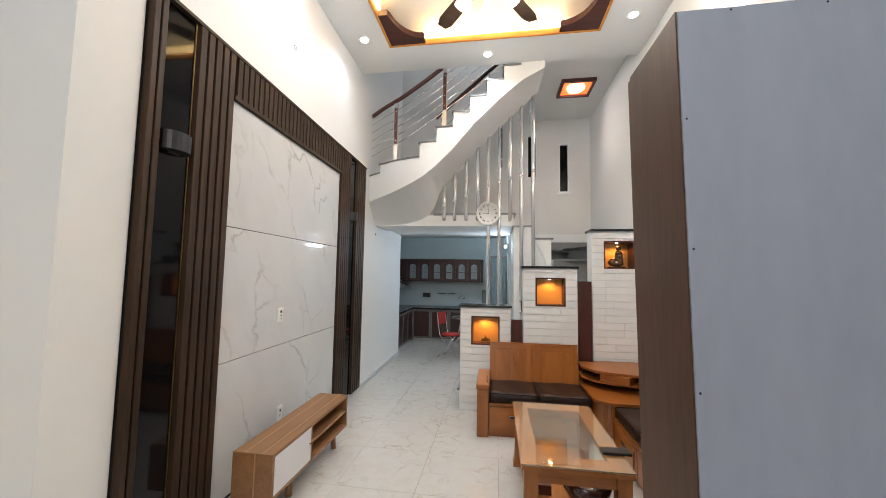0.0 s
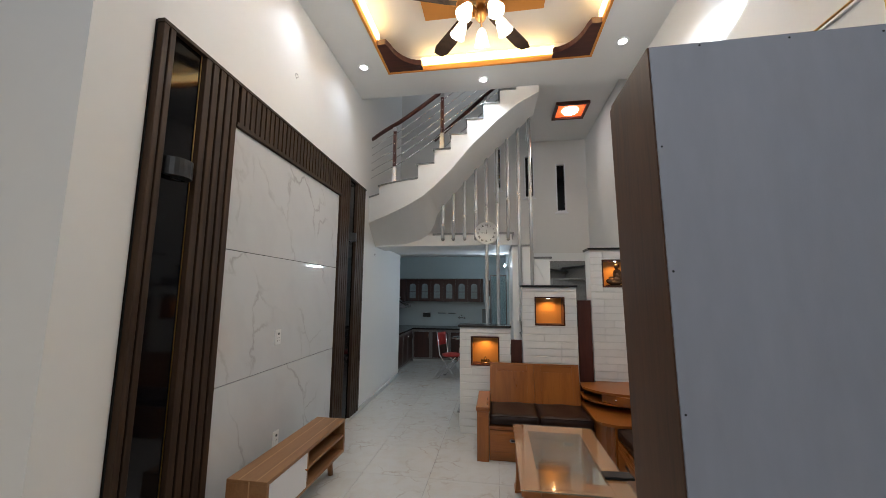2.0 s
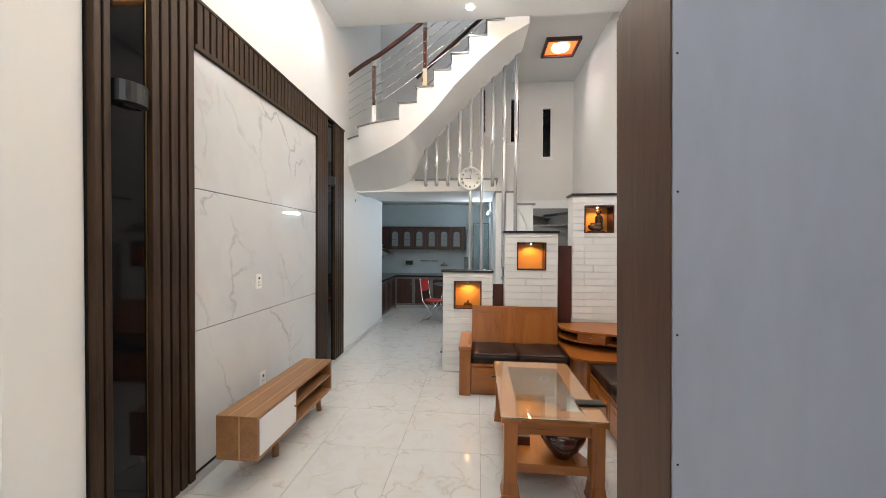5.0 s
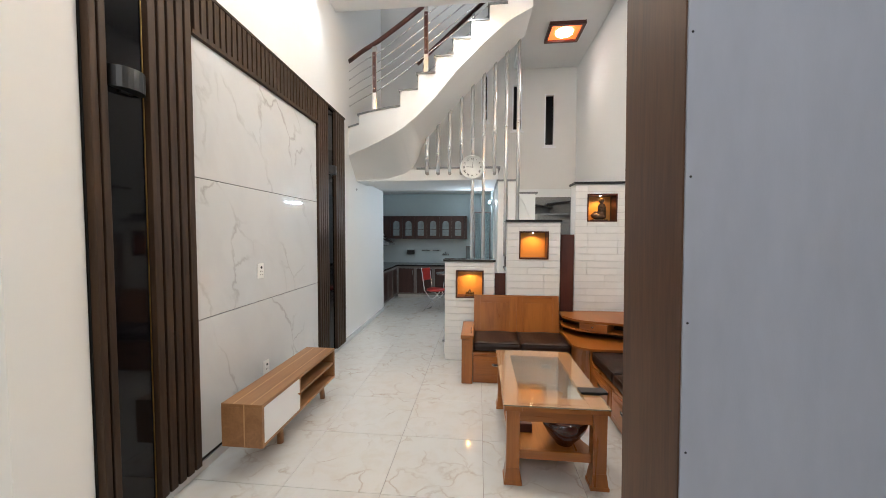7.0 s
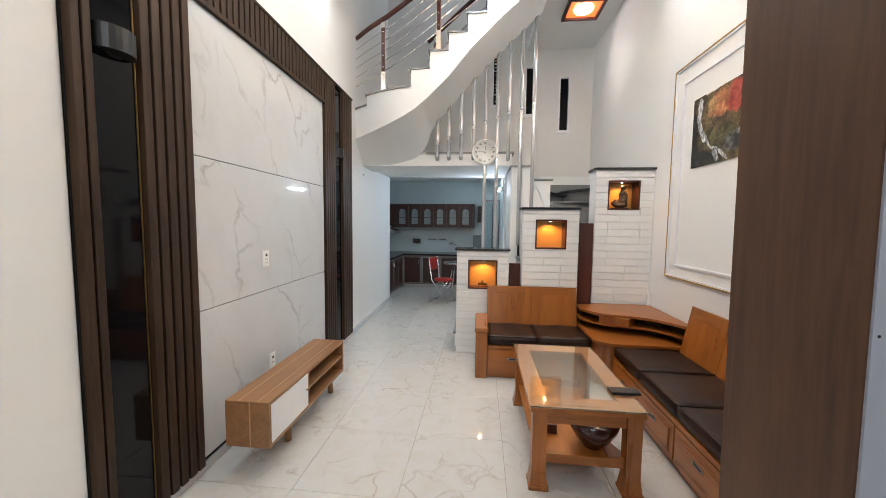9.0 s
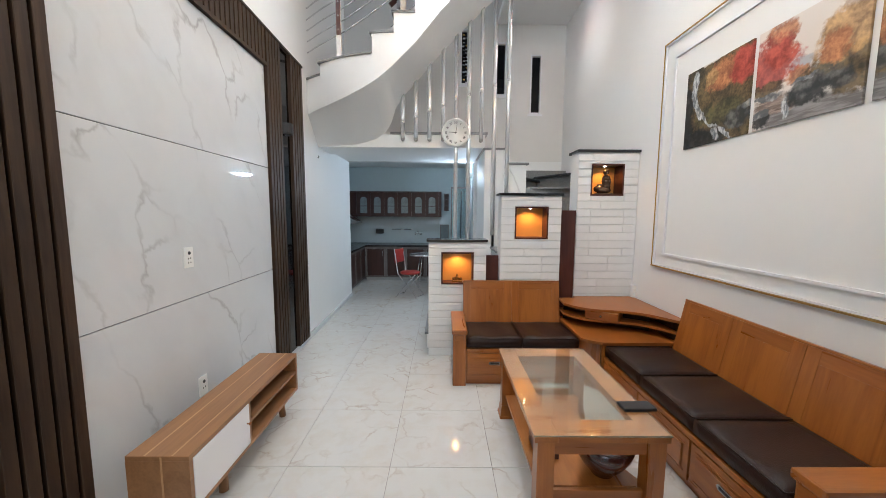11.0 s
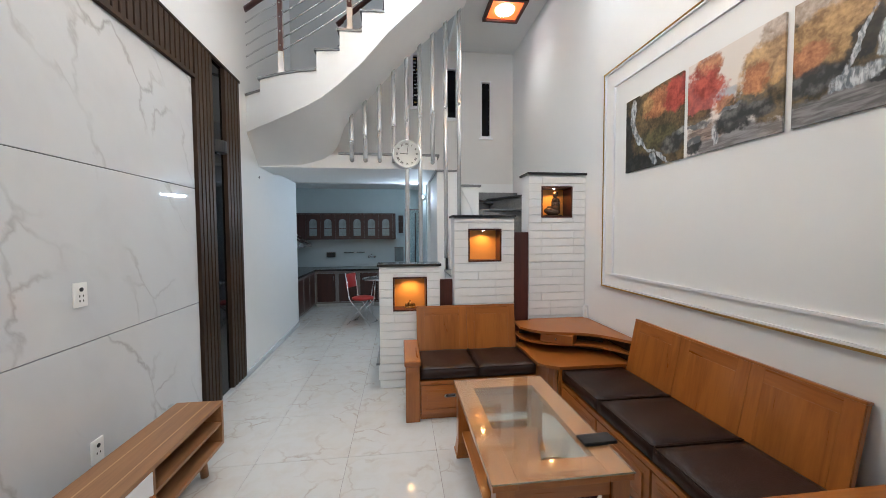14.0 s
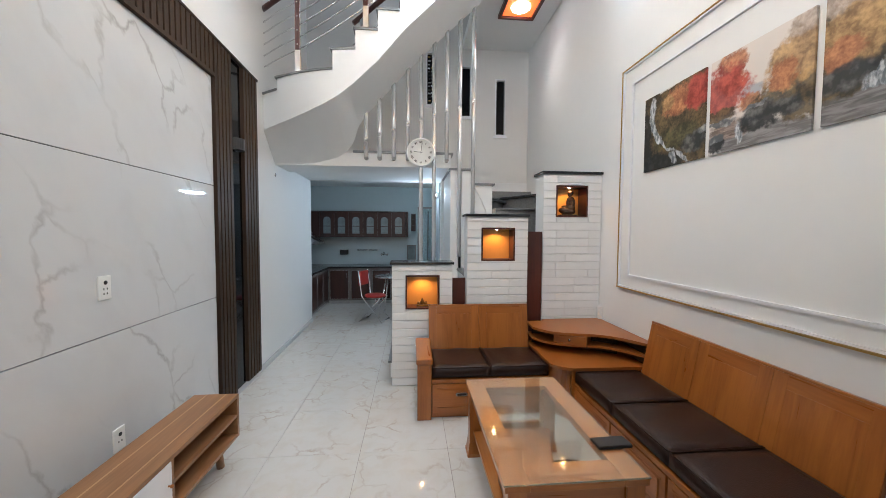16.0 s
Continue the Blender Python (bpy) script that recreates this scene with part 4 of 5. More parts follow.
# railing on the upper flight
rail = thing("stair_railing", pose(0, 0, 0), "stainless stair railing with dark wooden handrail", "railing")
for x, zb2, zt2 in ((0.42, 3.13, 3.96), (1.13, 3.51, 4.33)):
    y = y_out(x) + 0.05
    post = part("post", boxes((x - 0.028, y - 0.012, zb2, x + 0.028, y + 0.012, zt2), bevel=0.003), CHROME, rail)
    part("post_face", boxes((x - 0.022, y - 0.017, zb2 + 0.24, x + 0.022, y - 0.0125, zt2 - 0.07)), MAHOGANY, post, "dark wooden inlay")
    for k in range(4):
        part("rivet", lathe([(0.009, 0), (0.007, 0.006), (0, 0.007)], 10, pose(x, y - 0.017, zb2 + 0.29 + 0.14 * k, 90, 0, 0)), CHROME, post)


def rail_path(h):
    pts = []
    for k in range(26):
        x = -0.06 + k * 0.09
        s = max(0.0, x - 0.45)
        z = 3.13 + h + (0.16 * max(0.0, x - 0.0) if x < 0.45 else 0.072 + 0.30 * s + 0.34 * min(s, 0.7) ** 2 + 0.42 * max(0, s - 0.7))
        pts.append((x, y_out(x) + 0.05, z))
    return pts


part("handrail", tube(rail_path(0.80), 0.028, 12), MAHOGANY, rail, "dark wooden handrail")
for h in (0.18, 0.30, 0.42, 0.54, 0.66):
    part("rod", tube(rail_path(h), 0.007, 8), CHROME, rail)
inner = thing("inner_railing", pose(0, 0, 0), "dark wooden handrail along the inner side of the stairs", "railing")
part("handrail", tube([(0.9, Y_IN - 0.06, 3.95), (2.4, Y_IN - 0.06, 5.25)], 0.028, 12), MAHOGANY, inner)
for x in (1.0, 1.7, 2.3):
    part("post", boxes((x - 0.02, Y_IN - 0.075, lerp(list(zip(STEP_X, STEP_Z)), x) - 0.1, x + 0.02, Y_IN - 0.045, 3.95 + (x - 0.9) * 0.867)), CHROME, inner)
for h in (0.25, 0.45, 0.65):
    part("rod", tube([(0.9, Y_IN - 0.06, 3.95 - h), (2.4, Y_IN - 0.06, 5.25 - h)], 0.007, 8), CHROME, inner)

# slit windows
for (x0, x1, z0, z1), kind in zip(SLITS, ("clear", "clear", "mosaic")):
    win = thing("slit_window", pose((x0 + x1) / 2, 2.5, z0), "narrow dark slit window with a white frame" if kind == "clear" else "narrow slit window of dark mosaic glass", "window", "stairwell slit windows", "structure")
    w, h = (x1 - x0) / 2, z1 - z0
    part("pane", boxes((-w, 0.05, 0, w, 0.06, h)), BLACKGLASS, win)
    part("frame", boxes((-w - 0.02, -0.012, -0.03, w + 0.02, -0.001, 0.0), (-w - 0.02, -0.012, h, w + 0.02, -0.001, h + 0.02), (-w - 0.02, -0.012, 0, -w, -0.001, h), (w, -0.012, 0, w + 0.02, -0.001, h)), WHITEPAINT, win, "white frame")
    part("sill", boxes((-w - 0.05, -0.02, -0.055, w + 0.05, -0.001, -0.031)), WHITEPAINT, win)
    if kind == "mosaic":
        for k in range(14):
            s = random.uniform(0.018, 0.03)
            for gx in (random.uniform(0.0, 0.02), random.uniform(0.05, 0.075)):
                part("glass_piece", boxes((-w + 0.005 + gx, 0.044, h * k / 14 + 0.004 + gx * 0.2, -w + 0.005 + gx + s * 1.5, 0.049, h * k / 14 + s + gx * 0.2)), random.choice((CHROME, STEEL, BLACK, GOLD, WHITEPAINT)), win)

# clock
clk = thing("wall_clock", pose(1.698, Y_IN - 0.075, 2.468, 90, 0, 0), "round white wall clock with roman numerals on the stair bars", "clock")
part("case", lathe([(0.165, -0.03), (0.172, -0.02), (0.172, 0.012), (0.165, 0.022), (0.152, 0.022), (0.150, 0.010)], 48), PLASTIC, clk, "white rim")
face = part("face", lathe([(0.0, 0.009), (0.151, 0.0095)], 48), PLASTIC, clk, "white face")
for k in range(12):
    a = radians(90 - 30 * k)
    cu = bpy.data.curves.new("numeral", "FONT")
    cu.body = ["XII", "I", "II", "III", "IIII", "V", "VI", "VII", "VIII", "IX", "X", "XI"][k]
    cu.size, cu.align_x, cu.align_y, cu.extrude = 0.034, "CENTER", "CENTER", 0.0006
    cu.offset = 0.0009
    ob = new("numeral", cu)
    ob.data.materials.append(BLACK)
    ob.parent = clk
    ob.matrix_basis = pose(0.118 * math.cos(a), 0.118 * math.sin(a), 0.0112, 0, 0, -30 * k)
for name, ang, ln, w in (("hour_hand", 176, 0.085, 0.0032), ("minute_hand", 82, 0.110, 0.0024)):
    part(name, boxes((-0.015, -w, 0.013, ln, w, 0.015)), BLACK, clk, "", pose(0, 0, 0, 0, 0, ang))

# ---- brick piers with lit niches ----
BRICK_H, JOINT = 0.0805, 0.009


def brick_pier(name, x0, x1, y0, depth, h, niche):
    pier = thing(name, pose(x0, y0, 0), "white painted brick pier with a warm lit niche and black stone cap", "pier", "brick piers", "structure")
    w = x1 - x0
    n0, n1, n2, n3 = [v - o for v, o in zip(niche, (x0, x0, 0, 0))]
    part("core", wall_with_holes(0.0, w, 0.0, h - 0.025, 0.012, depth, [(n0, n1, n2, n3)]), WALL, pier, "smooth white plaster core")
    part("joint_bed", wall_with_holes(0.004, w - 0.004, 0.0, h - 0.03, 0.009, 0.0119, [(n0, n1, n2, n3)]), BRICKBED, pier, "painted joints")
    part("cap", boxes((-0.02, -0.02, h - 0.024, w + 0.015, depth + 0.02, h), bevel=0.003), GRANITE, pier, "black granite cap")
    fr = 0.014
    part("niche_frame", boxes((n0, -0.004, n2, n1, depth - 0.03, n2 + fr), (n0, -0.004, n3 - fr, n1, depth - 0.03, n3), (n0, -0.004, n2 + fr, n0 + fr, depth - 0.03, n3 - fr), (n1 - fr, -0.004, n2 + fr, n1, depth - 0.03, n3 - fr)), MAHOGANYX, pier, "dark wooden niche frame")
    part("niche_back", boxes((n0 + fr, depth - 0.034, n2 + fr, n1 - fr, depth - 0.03, n3 - fr)), NICHE, pier, "warm lit niche board")
    part("niche_bulb", lathe([(0.010, -0.008), (0.012, 0.0)], 14, pose((n0 + n1) / 2, 0.075, n3 - fr)), LED_WHITE, pier, "small niche bulb")
    shared = {}
    k, z = 0, 0.0
    random.seed(int(x0 * 1000))
    while z < h - 0.03:
        top = min(z + BRICK_H, h - 0.03)
        cuts = [0.0]
        x = random.choice((0.14, 0.24, 0.34, 0.42))
        while x < w - 0.06:
            cuts.append(x)
            x += random.choice((0.34, 0.40, 0.46))
        cuts.append(w)
        for a, b in zip(cuts, cuts[1:]):
            a2, b2 = a + (0.0009 if a > 0 else 0), b - (0.0009 if b < w else 0)
            pieces = [(a2, b2, z, top)]
            if z < n3 and top > n2:
                pieces = [(a2, min(b2, n0 - 0.001), z, top), (max(a2, n1 + 0.001), b2, z, top)]
                ma, mb = max(a2, n0 - 0.001), min(b2, n1 + 0.001)
                pieces += [(ma, mb, z, n2 + 0.001), (ma, mb, n3 - 0.001, top)]
            for pa, pb, pz, pt in pieces:
                if pb - pa < 0.012 or pt - pz < 0.012:
                    continue
                key = (round(pb - pa, 3), round(pt - pz, 3))
                if key not in shared:
                    bmm = bmesh.new()
                    box(bmm, 0, 0, 0, pb - pa, 0.0105, pt - pz - JOINT)
                    bmesh.ops.bevel(bmm, geom=[e for e in bmm.edges if all(v.co.y < 0.001 for v in e.verts)], offset=0.0017, segments=1, affect="EDGES")
                    bmesh.ops.recalc_face_normals(bmm, faces=bmm.faces[:])
                    me = bpy.data.meshes.new("brick")
                    bmm.to_mesh(me)
                    bmm.free()
                    me.materials.append(BRICK)
                    shared[key] = me
                ob = bpy.data.objects.new("brick", shared[key])
                scene.collection.objects.link(ob)
                ob.parent = pier
                ob.matrix_basis = pose(pa, -0.0017 + random.uniform(-0.0012, 0.0008), pz + 0.0045)
        z += BRICK_H
    lamp("niche_light", "SPOT", pose(x0 + (n0 + n1) / 2, y0 + 0.075, n3 - fr - 0.012), 4.8, kelvin(2200), radius=0.012, spot=150, blend=0.6)
    return pier


brick_pier("brick_pier", 1.40, 1.985, 0.0, 0.20, 1.215, (1.53, 1.86, 0.755, 1.085))
brick_pier("brick_pier", 2.13, 2.735, 0.0, 0.20, 1.685, (2.27, 2.605, 1.225, 1.55))
brick_pier("brick_pier", 2.918, XR - 0.004, 0.08, 0.22, 2.125, (3.05, 3.385, 1.665, 1.985))
for xa, xb, zt2 in ((1.995, 2.12, 1.05), (2.755, 2.905, 1.515)):
    ob = part("filler_board", boxes((xa, 0.06, 0.0, xb, 0.09, zt2), bevel=0.002), MAHOGANY)
    tagged(ob, "red-brown wooden board between brick piers", "panel", "filler boards")

# ---- ceiling fan ----
fan = thing("ceiling_fan", pose(1.735, -1.575, 0), "bronze ceiling fan with five dark blades and glowing tulip lamps", "ceiling fan")
part("canopy", lathe([(0.02, 4.30), (0.055, 4.33), (0.065, 4.385)], 24), BRONZE, fan)
part("rod", tube([(0, 0, 4.20), (0, 0, 4.31)], 0.016), BRONZE, fan)
part("motor", lathe([(0.03, 4.06), (0.10, 4.075), (0.145, 4.11), (0.15, 4.145), (0.12, 4.18), (0.06, 4.20), (0.02, 4.215)], 32), BRONZE, fan, "ornate bronze motor housing")
part("light_hub", lathe([(0.0, 3.80), (0.02, 3.815), (0.045, 3.85), (0.05, 3.90), (0.035, 3.95), (0.045, 4.0), (0.09, 4.03), (0.10, 4.068)], 24), BRONZE, fan)
blade0 = None
for k in range(5):
    m = pose(0, 0, 3.985, 0, 0, -88 + 72 * k)
    bm = prism([(0.20, -0.055), (0.28, -0.062), (0.66, -0.072), (0.74, -0.045), (0.74, 0.045), (0.66, 0.072), (0.28, 0.062), (0.20, 0.055)], -0.004, 0.004)
    bm.transform(pose(0, 0, 0, 11, 0, 0))
    bl = part("blade", bm, DARKWOOD, fan, "", m)
    part("blade_arm", tube([(0.10, 0, 0.10), (0.15, 0, 0.05), (0.20, 0, 0.0), (0.27, 0, -0.010)], 0.013, 8), BRONZE, bl)
for k in range(5):
    a = radians(-90 + 72 * k + 36)
    m = pose(0.155 * math.cos(a), 0.155 * math.sin(a), 3.865, 0, 0, math.degrees(a)) @ pose(0, 0, 0, 0, -28, 0)
    sh = part("shade", lathe([(0.066, -0.13), (0.056, -0.10), (0.046, -0.05), (0.034, -0.01), (0.014, 0.012)], 20), BULB, fan, "glowing tulip glass shade", m)
    part("socket_arm", tube([(0.03 * math.cos(a), 0.03 * math.sin(a), 3.885), (0.11 * math.cos(a), 0.11 * math.sin(a), 3.90), (0.150 * math.cos(a), 0.150 * math.sin(a), 3.868)], 0.009), BRONZE, fan)
part("pull_chain", tube([(0.0, -0.0, 3.66), (0.0, 0.0, 3.805)], 0.003, 6), BRONZE, fan)

# ---- tall cabinet seen from behind ----
cab = thing("tall_cabinet", pose(2.188, -3.52, 0, 0, -0.75, 0), "tall walnut cabinet with a nailed blue-grey back panel", "cabinet")
CW, CD, CH = 1.30, 0.243, 2.10
part("side", boxes((0, 0.004, 0, 0.02, CD, CH - 0.02)), CABSIDE, cab)
part("side", boxes((CW - 0.02, 0.004, 0, CW, CD, CH - 0.02)), CABSIDE, cab)
part("top", boxes((0, 0.004, CH - 0.02, CW, CD, CH)), CABSIDE, cab)
part("bottom", boxes((0.02, 0.006, 0.04, CW - 0.02, CD - 0.02, 0.06)), CABSIDE, cab)
part("back_panel", boxes((0.003, 0.0, 0.004, CW - 0.003, 0.0038, CH - 0.003)), CABBACK, cab, "matt blue-grey board")
for a, b in ((0.002, CW / 2 - 0.002), (CW / 2 + 0.002, CW - 0.002)):
    d = part("door", boxes((a, CD + 0.001, 0.05, b, CD + 0.019, CH - 0.004)), CABSIDE, cab)
    hx = b - 0.04 if a < 0.1 else a + 0.04
    part("handle", tube([(hx, CD + 0.035, 0.95), (hx, CD + 0.035, 1.10)], 0.006), STEEL, d)
nails = [(0.012, 0.25 * k + 0.12) for k in range(8)] + [(0.16 * k + 0.1, zz) for k in range(8) for zz in (0.86, CH - 0.012)]
nail_bm = lathe([(0.0024, 0.0), (0.0018, 0.0008), (0.0, 0.001)], 8)
nail_me = bpy.data.meshes.new("nail")
nail_bm.to_mesh(nail_me)
nail_bm.free()
nail_me.materials.append(BLACK)
for nx, nz in nails:
    ob = bpy.data.objects.new("nail", nail_me)
    scene.collection.objects.link(ob)
    ob.parent = cab
    ob.matrix_basis = pose(nx + random.uniform(-0.003, 0.003), 0.0, nz + random.uniform(-0.01, 0.01), 90, 0, 0)

# ---- sofas ----


def cushion(x0, y0, z0, x1, y1, z1):
    """A soft upholstered slab with a domed top."""
    bm = bmesh.new()
    nx, ny = 12, 12
    top, bot = [], []
    for i in range(nx + 1):
        ra, rb = [], []
        for j in range(ny + 1):
            u, v = i / nx, j / ny
            e = min(1.0, 11 * min(u, 1 - u)) * min(1.0, 11 * min(v, 1 - v))
            s = e ** 0.4
            x, y = x0 + (x1 - x0) * u, y0 + (y1 - y0) * v
            sag = 0.006 * math.sin(9 * u + 3 * v) * e
            ra.append(bm.verts.new((x, y, z1 - 0.014 * (1 - s) + sag)))
            rb.append(bm.verts.new((x, y, z0 + 0.012 * (1 - s))))
        top.append(ra), bot.append(rb)
    for i in range(nx):
        for j in range(ny):
            bm.faces.new((top[i][j], top[i + 1][j], top[i + 1][j + 1], top[i][j + 1]))
            bm.faces.new((bot[i][j], bot[i][j + 1], bot[i + 1][j + 1], bot[i + 1][j]))
    for i in range(nx):
        bm.faces.new((top[i][0], bot[i][0], bot[i + 1][0], top[i + 1][0]))
        bm.faces.new((top[i][ny], top[i + 1][ny], bot[i + 1][ny], bot[i][ny]))
    for j in range(ny):
        bm.faces.new((top[0][j], top[0][j + 1], bot[0][j + 1], bot[0][j]))
        bm.faces.new((top[nx][j], bot[nx][j], bot[nx][j + 1], top[nx][j + 1]))
    for f in bm.faces:
        f.smooth = True
    return bm


def drawer_front(x0, x1, z0, z1, parent, material):
    """A drawer front in the xz plane facing -y at y = 0, with a raised panel and a cup handle."""
    d = part("drawer_front", boxes((x0, -0.002, z0, x1, 0.016, z1), bevel=0.002), material, parent)
    f = 0.045
    part("raised_panel", prism([(x0 + f, z0 + f), (x1 - f, z0 + f), (x1 - f, z1 - f), (x0 + f, z1 - f)], -0.010, -0.0021, "y", 0.004), material, d)
    part("drawer_bead", boxes((x0 + f - 0.012, -0.006, z0 + f - 0.012, x1 - f + 0.012, -0.0021, z0 + f - 0.004), (x0 + f - 0.012, -0.006, z1 - f + 0.004, x1 - f + 0.012, -0.0021, z1 - f + 0.012)), material, d)
    cx, cz = (x0 + x1) / 2, z1 - (z1 - z0) * 0.36
    ends = [(cx + sx * 0.036 + 0.015 * math.cos(a), cz + 0.015 * math.sin(a)) for sx, lo in ((1, -90), (-1, 90)) for a in (radians(lo + 30 * k) for k in range(7))]
    hd = part("handle", prism(ends, -0.0145, -0.0101, "y", 0.0012), STEEL, d, "flush steel finger pull")
    part("finger_slot", boxes((cx - 0.036, -0.0150, cz - 0.008, cx + 0.036, -0.0146, cz + 0.008)), BLACK, hd, "dark slot")
    return d


def sofa(m, length, seats, arms, depth, label, rise=0.0, name="wooden_sofa"):
    """Local frame: x along the seat, y from the front (0) to the back, z up."""
    s = thing(name, m, label, "sofa", "corner sofa set")
    a0 = 0.12 if "l" in arms else 0.0
    a1 = length - (0.12 if "r" in arms else 0.0)
    part("base", boxes((a0, 0.018, 0.05, a1, depth - 0.06, 0.305)), OAKX, s)
    part("plinth", boxes((a0, 0.03, 0.0, a1, depth - 0.06, 0.05)), OAKX, s)
    part("seat_rail", boxes((a0, 0.0, 0.292, a1, 0.05, 0.322), bevel=0.004), OAKX, s)
    w = (a1 - a0) / seats
    for i in range(seats):
        xa, xb = a0 + i * w, a0 + (i + 1) * w
        drawer_front(xa + 0.008, xb - 0.008, 0.055, 0.285, s, OAKX)
        seat_pad = part("cushion", cushion(xa + 0.003, 0.004, 0.324, xb - 0.003, depth - 0.13, 0.422), LEATHER, s, "dark brown leather seat cushion")
        cushion_edge = [(xa + 0.006, depth - 0.14, 0.415), (xa + 0.006, 0.012, 0.415), (xa + 0.012, 0.006, 0.415), (xb - 0.012, 0.006, 0.415), (xb - 0.006, 0.012, 0.415), (xb - 0.006, depth - 0.14, 0.415)]
        part("piping", tube(cushion_edge, 0.0045, 8), LEATHER, seat_pad)
        # leaning back panel with frame, a little shorter than the seat
        wb = (a1 - a0 - (0.088 if "r" in arms else 0.0)) / seats
        xa, xb = a0 + i * wb, a0 + (i + 1) * wb
        bm = boxes((xa + 0.0004, 0, 0, xb - 0.0004, 0.022, 0.50), bevel=0.001)
        lean = pose(0, depth - 0.125, 0.303, -11, 0, 0)
        bk = part("back_panel", bm, OAKZ, s, "", lean)
        for name, ra in (("back_stile", (xa + 0.002, -0.004, 0.0, xa + 0.075, -0.0005, 0.50)), ("back_stile", (xb - 0.075, -0.004, 0.0, xb - 0.002, -0.0005, 0.50)), ("back_rail", (xa + 0.0752, -0.004, 0.425, xb - 0.0752, -0.0005, 0.50))):
            part(name, boxes(ra, bevel=0.0009), OAKX if name == "back_rail" else OAKZ, bk)
        part("back_field", boxes((xa + 0.0758, -0.0036, 0.0, xb - 0.0758, -0.0005, 0.4242), bevel=0.0009), OAKZ, bk)
    part("back_top", boxes((a0, -0.006, 0.50, xb, 0.03, 0.515), bevel=0.004), OAKX, s, "", pose(0, depth - 0.125, 0.303, -11, 0, 0))
    for side, x0 in (("l", 0.0), ("r", length - 0.12)):
        if side in arms:
            arm = part("arm", boxes((x0 + 0.004, -0.015 + 1.5 * rise, 0.0, x0 + 0.116, 0.07, 0.455 + rise), (x0 + 0.02, 0.07, 0.05, x0 + 0.10, depth - 0.06, 0.43 + rise), bevel=0.004), OAKZ, s)
            part("arm_top", boxes((x0 - 0.006, -0.035 + 1.5 * rise, 0.457 + rise, x0 + 0.126, depth - 0.06, 0.50 + rise), bevel=0.012), OAK, arm)
            part("arm_bracket", boxes((x0 + 0.02, -0.028 + 1.5 * rise, 0.405 + rise, x0 + 0.10, -0.0155 + 1.5 * rise, 0.455 + rise), bevel=0.004), OAKX, arm)
    return s


sofa(pose(1.632, -0.645, 0), 1.085, 2, "l", 0.62, "two-seat honey oak sofa with dark leather cushions and drawers")
sofa(pose(2.865, -0.795, 0, 0, 0, -90), 1.645, 3, "r", 0.66, "three-seat honey oak sofa with dark leather cushions and drawers", 0.03)

# ---- corner table between the sofas ----
ct = thing("corner_table", pose(0, 0, 0), "honey oak corner table with wavy shelves and a small drawer", "corner table")


def wavy(z0, z1, off, name, label=""):
    front = []
    for k in range(17):
        t = k / 16
        x, y = 2.735 + 0.735 * t, -0.21 - 0.56 * t
        bulge = 0.068 * math.sin(t * math.pi * 2.0 + 0.4) + 0.03 * math.sin(t * math.pi)
        d = bulge + off
        front.append((x - 0.6 * d, y - 0.8 * d))
    return part(name, prism(front + [(XR - 0.012, -0.77), (XR - 0.012, 0.055), (2.91, 0.055), (2.91, -0.012), (2.735, -0.012)], z0, z1), OAKPLAIN, ct, label)


wavy(0.602, 0.625, 0.0, "top")
wavy(0.506, 0.522, 0.0, "middle_shelf")
part("lower_top", prism([(2.722, -0.02), (2.722, -0.665), (2.76, -0.72), (2.86, -0.775), (XR - 0.012, -0.785), (XR - 0.012, -0.02)], 0.412, 0.436), OAKPLAIN, ct)
part("front_panel", prism([(2.735, -0.05), (2.735, -0.60), (2.86, -0.735), (2.87, -0.72), (2.755, -0.595), (2.755, -0.05)], 0.0, 0.411), OAKZ, ct)
part("side_panel", boxes((2.86, -0.765, 0.0, XR - 0.10, -0.745, 0.411)), OAKZ, ct)
# boards in dark wood put the shade of the open compartments into colour
part("back_panel", boxes((2.76, -0.10, 0.437, XR - 0.05, -0.085, 0.601)), DARKWOOD, ct, "inner back board coloured dark for the shade under the shelves")
part("back_panel", boxes((XR - 0.06, -0.75, 0.437, XR - 0.045, -0.10, 0.601)), DARKWOOD, ct, "inner back board coloured dark for the shade under the shelves")
part("inner_board", boxes((-0.36, 0.03, 0.0, 0.36, 0.042, 0.077)), DARKWOOD, ct, "added dark board standing in for shade between the shelves", pose(3.09, -0.30, 0.524, 0, 0, -37.3))
part("inner_board", boxes((-0.36, 0.03, 0.0, 0.36, 0.042, 0.067)), DARKWOOD, ct, "added dark board standing in for shade between the shelves", pose(3.09, -0.30, 0.438, 0, 0, -37.3))
dm = pose(2.985, -0.445, 0.524, 0, 0, -37.3)
dd = part("drawer", boxes((-0.14, -0.018, 0.0, 0.14, 0.20, 0.076), bevel=0.002), OAKX, ct, "", dm)
part("knob", lathe([(0.005, 0), (0.005, 0.01), (0.011, 0.016), (0, 0.024)], 12, pose(0, -0.018, 0.04, 90, 0, 0)), STEEL, dd, "round steel knob")

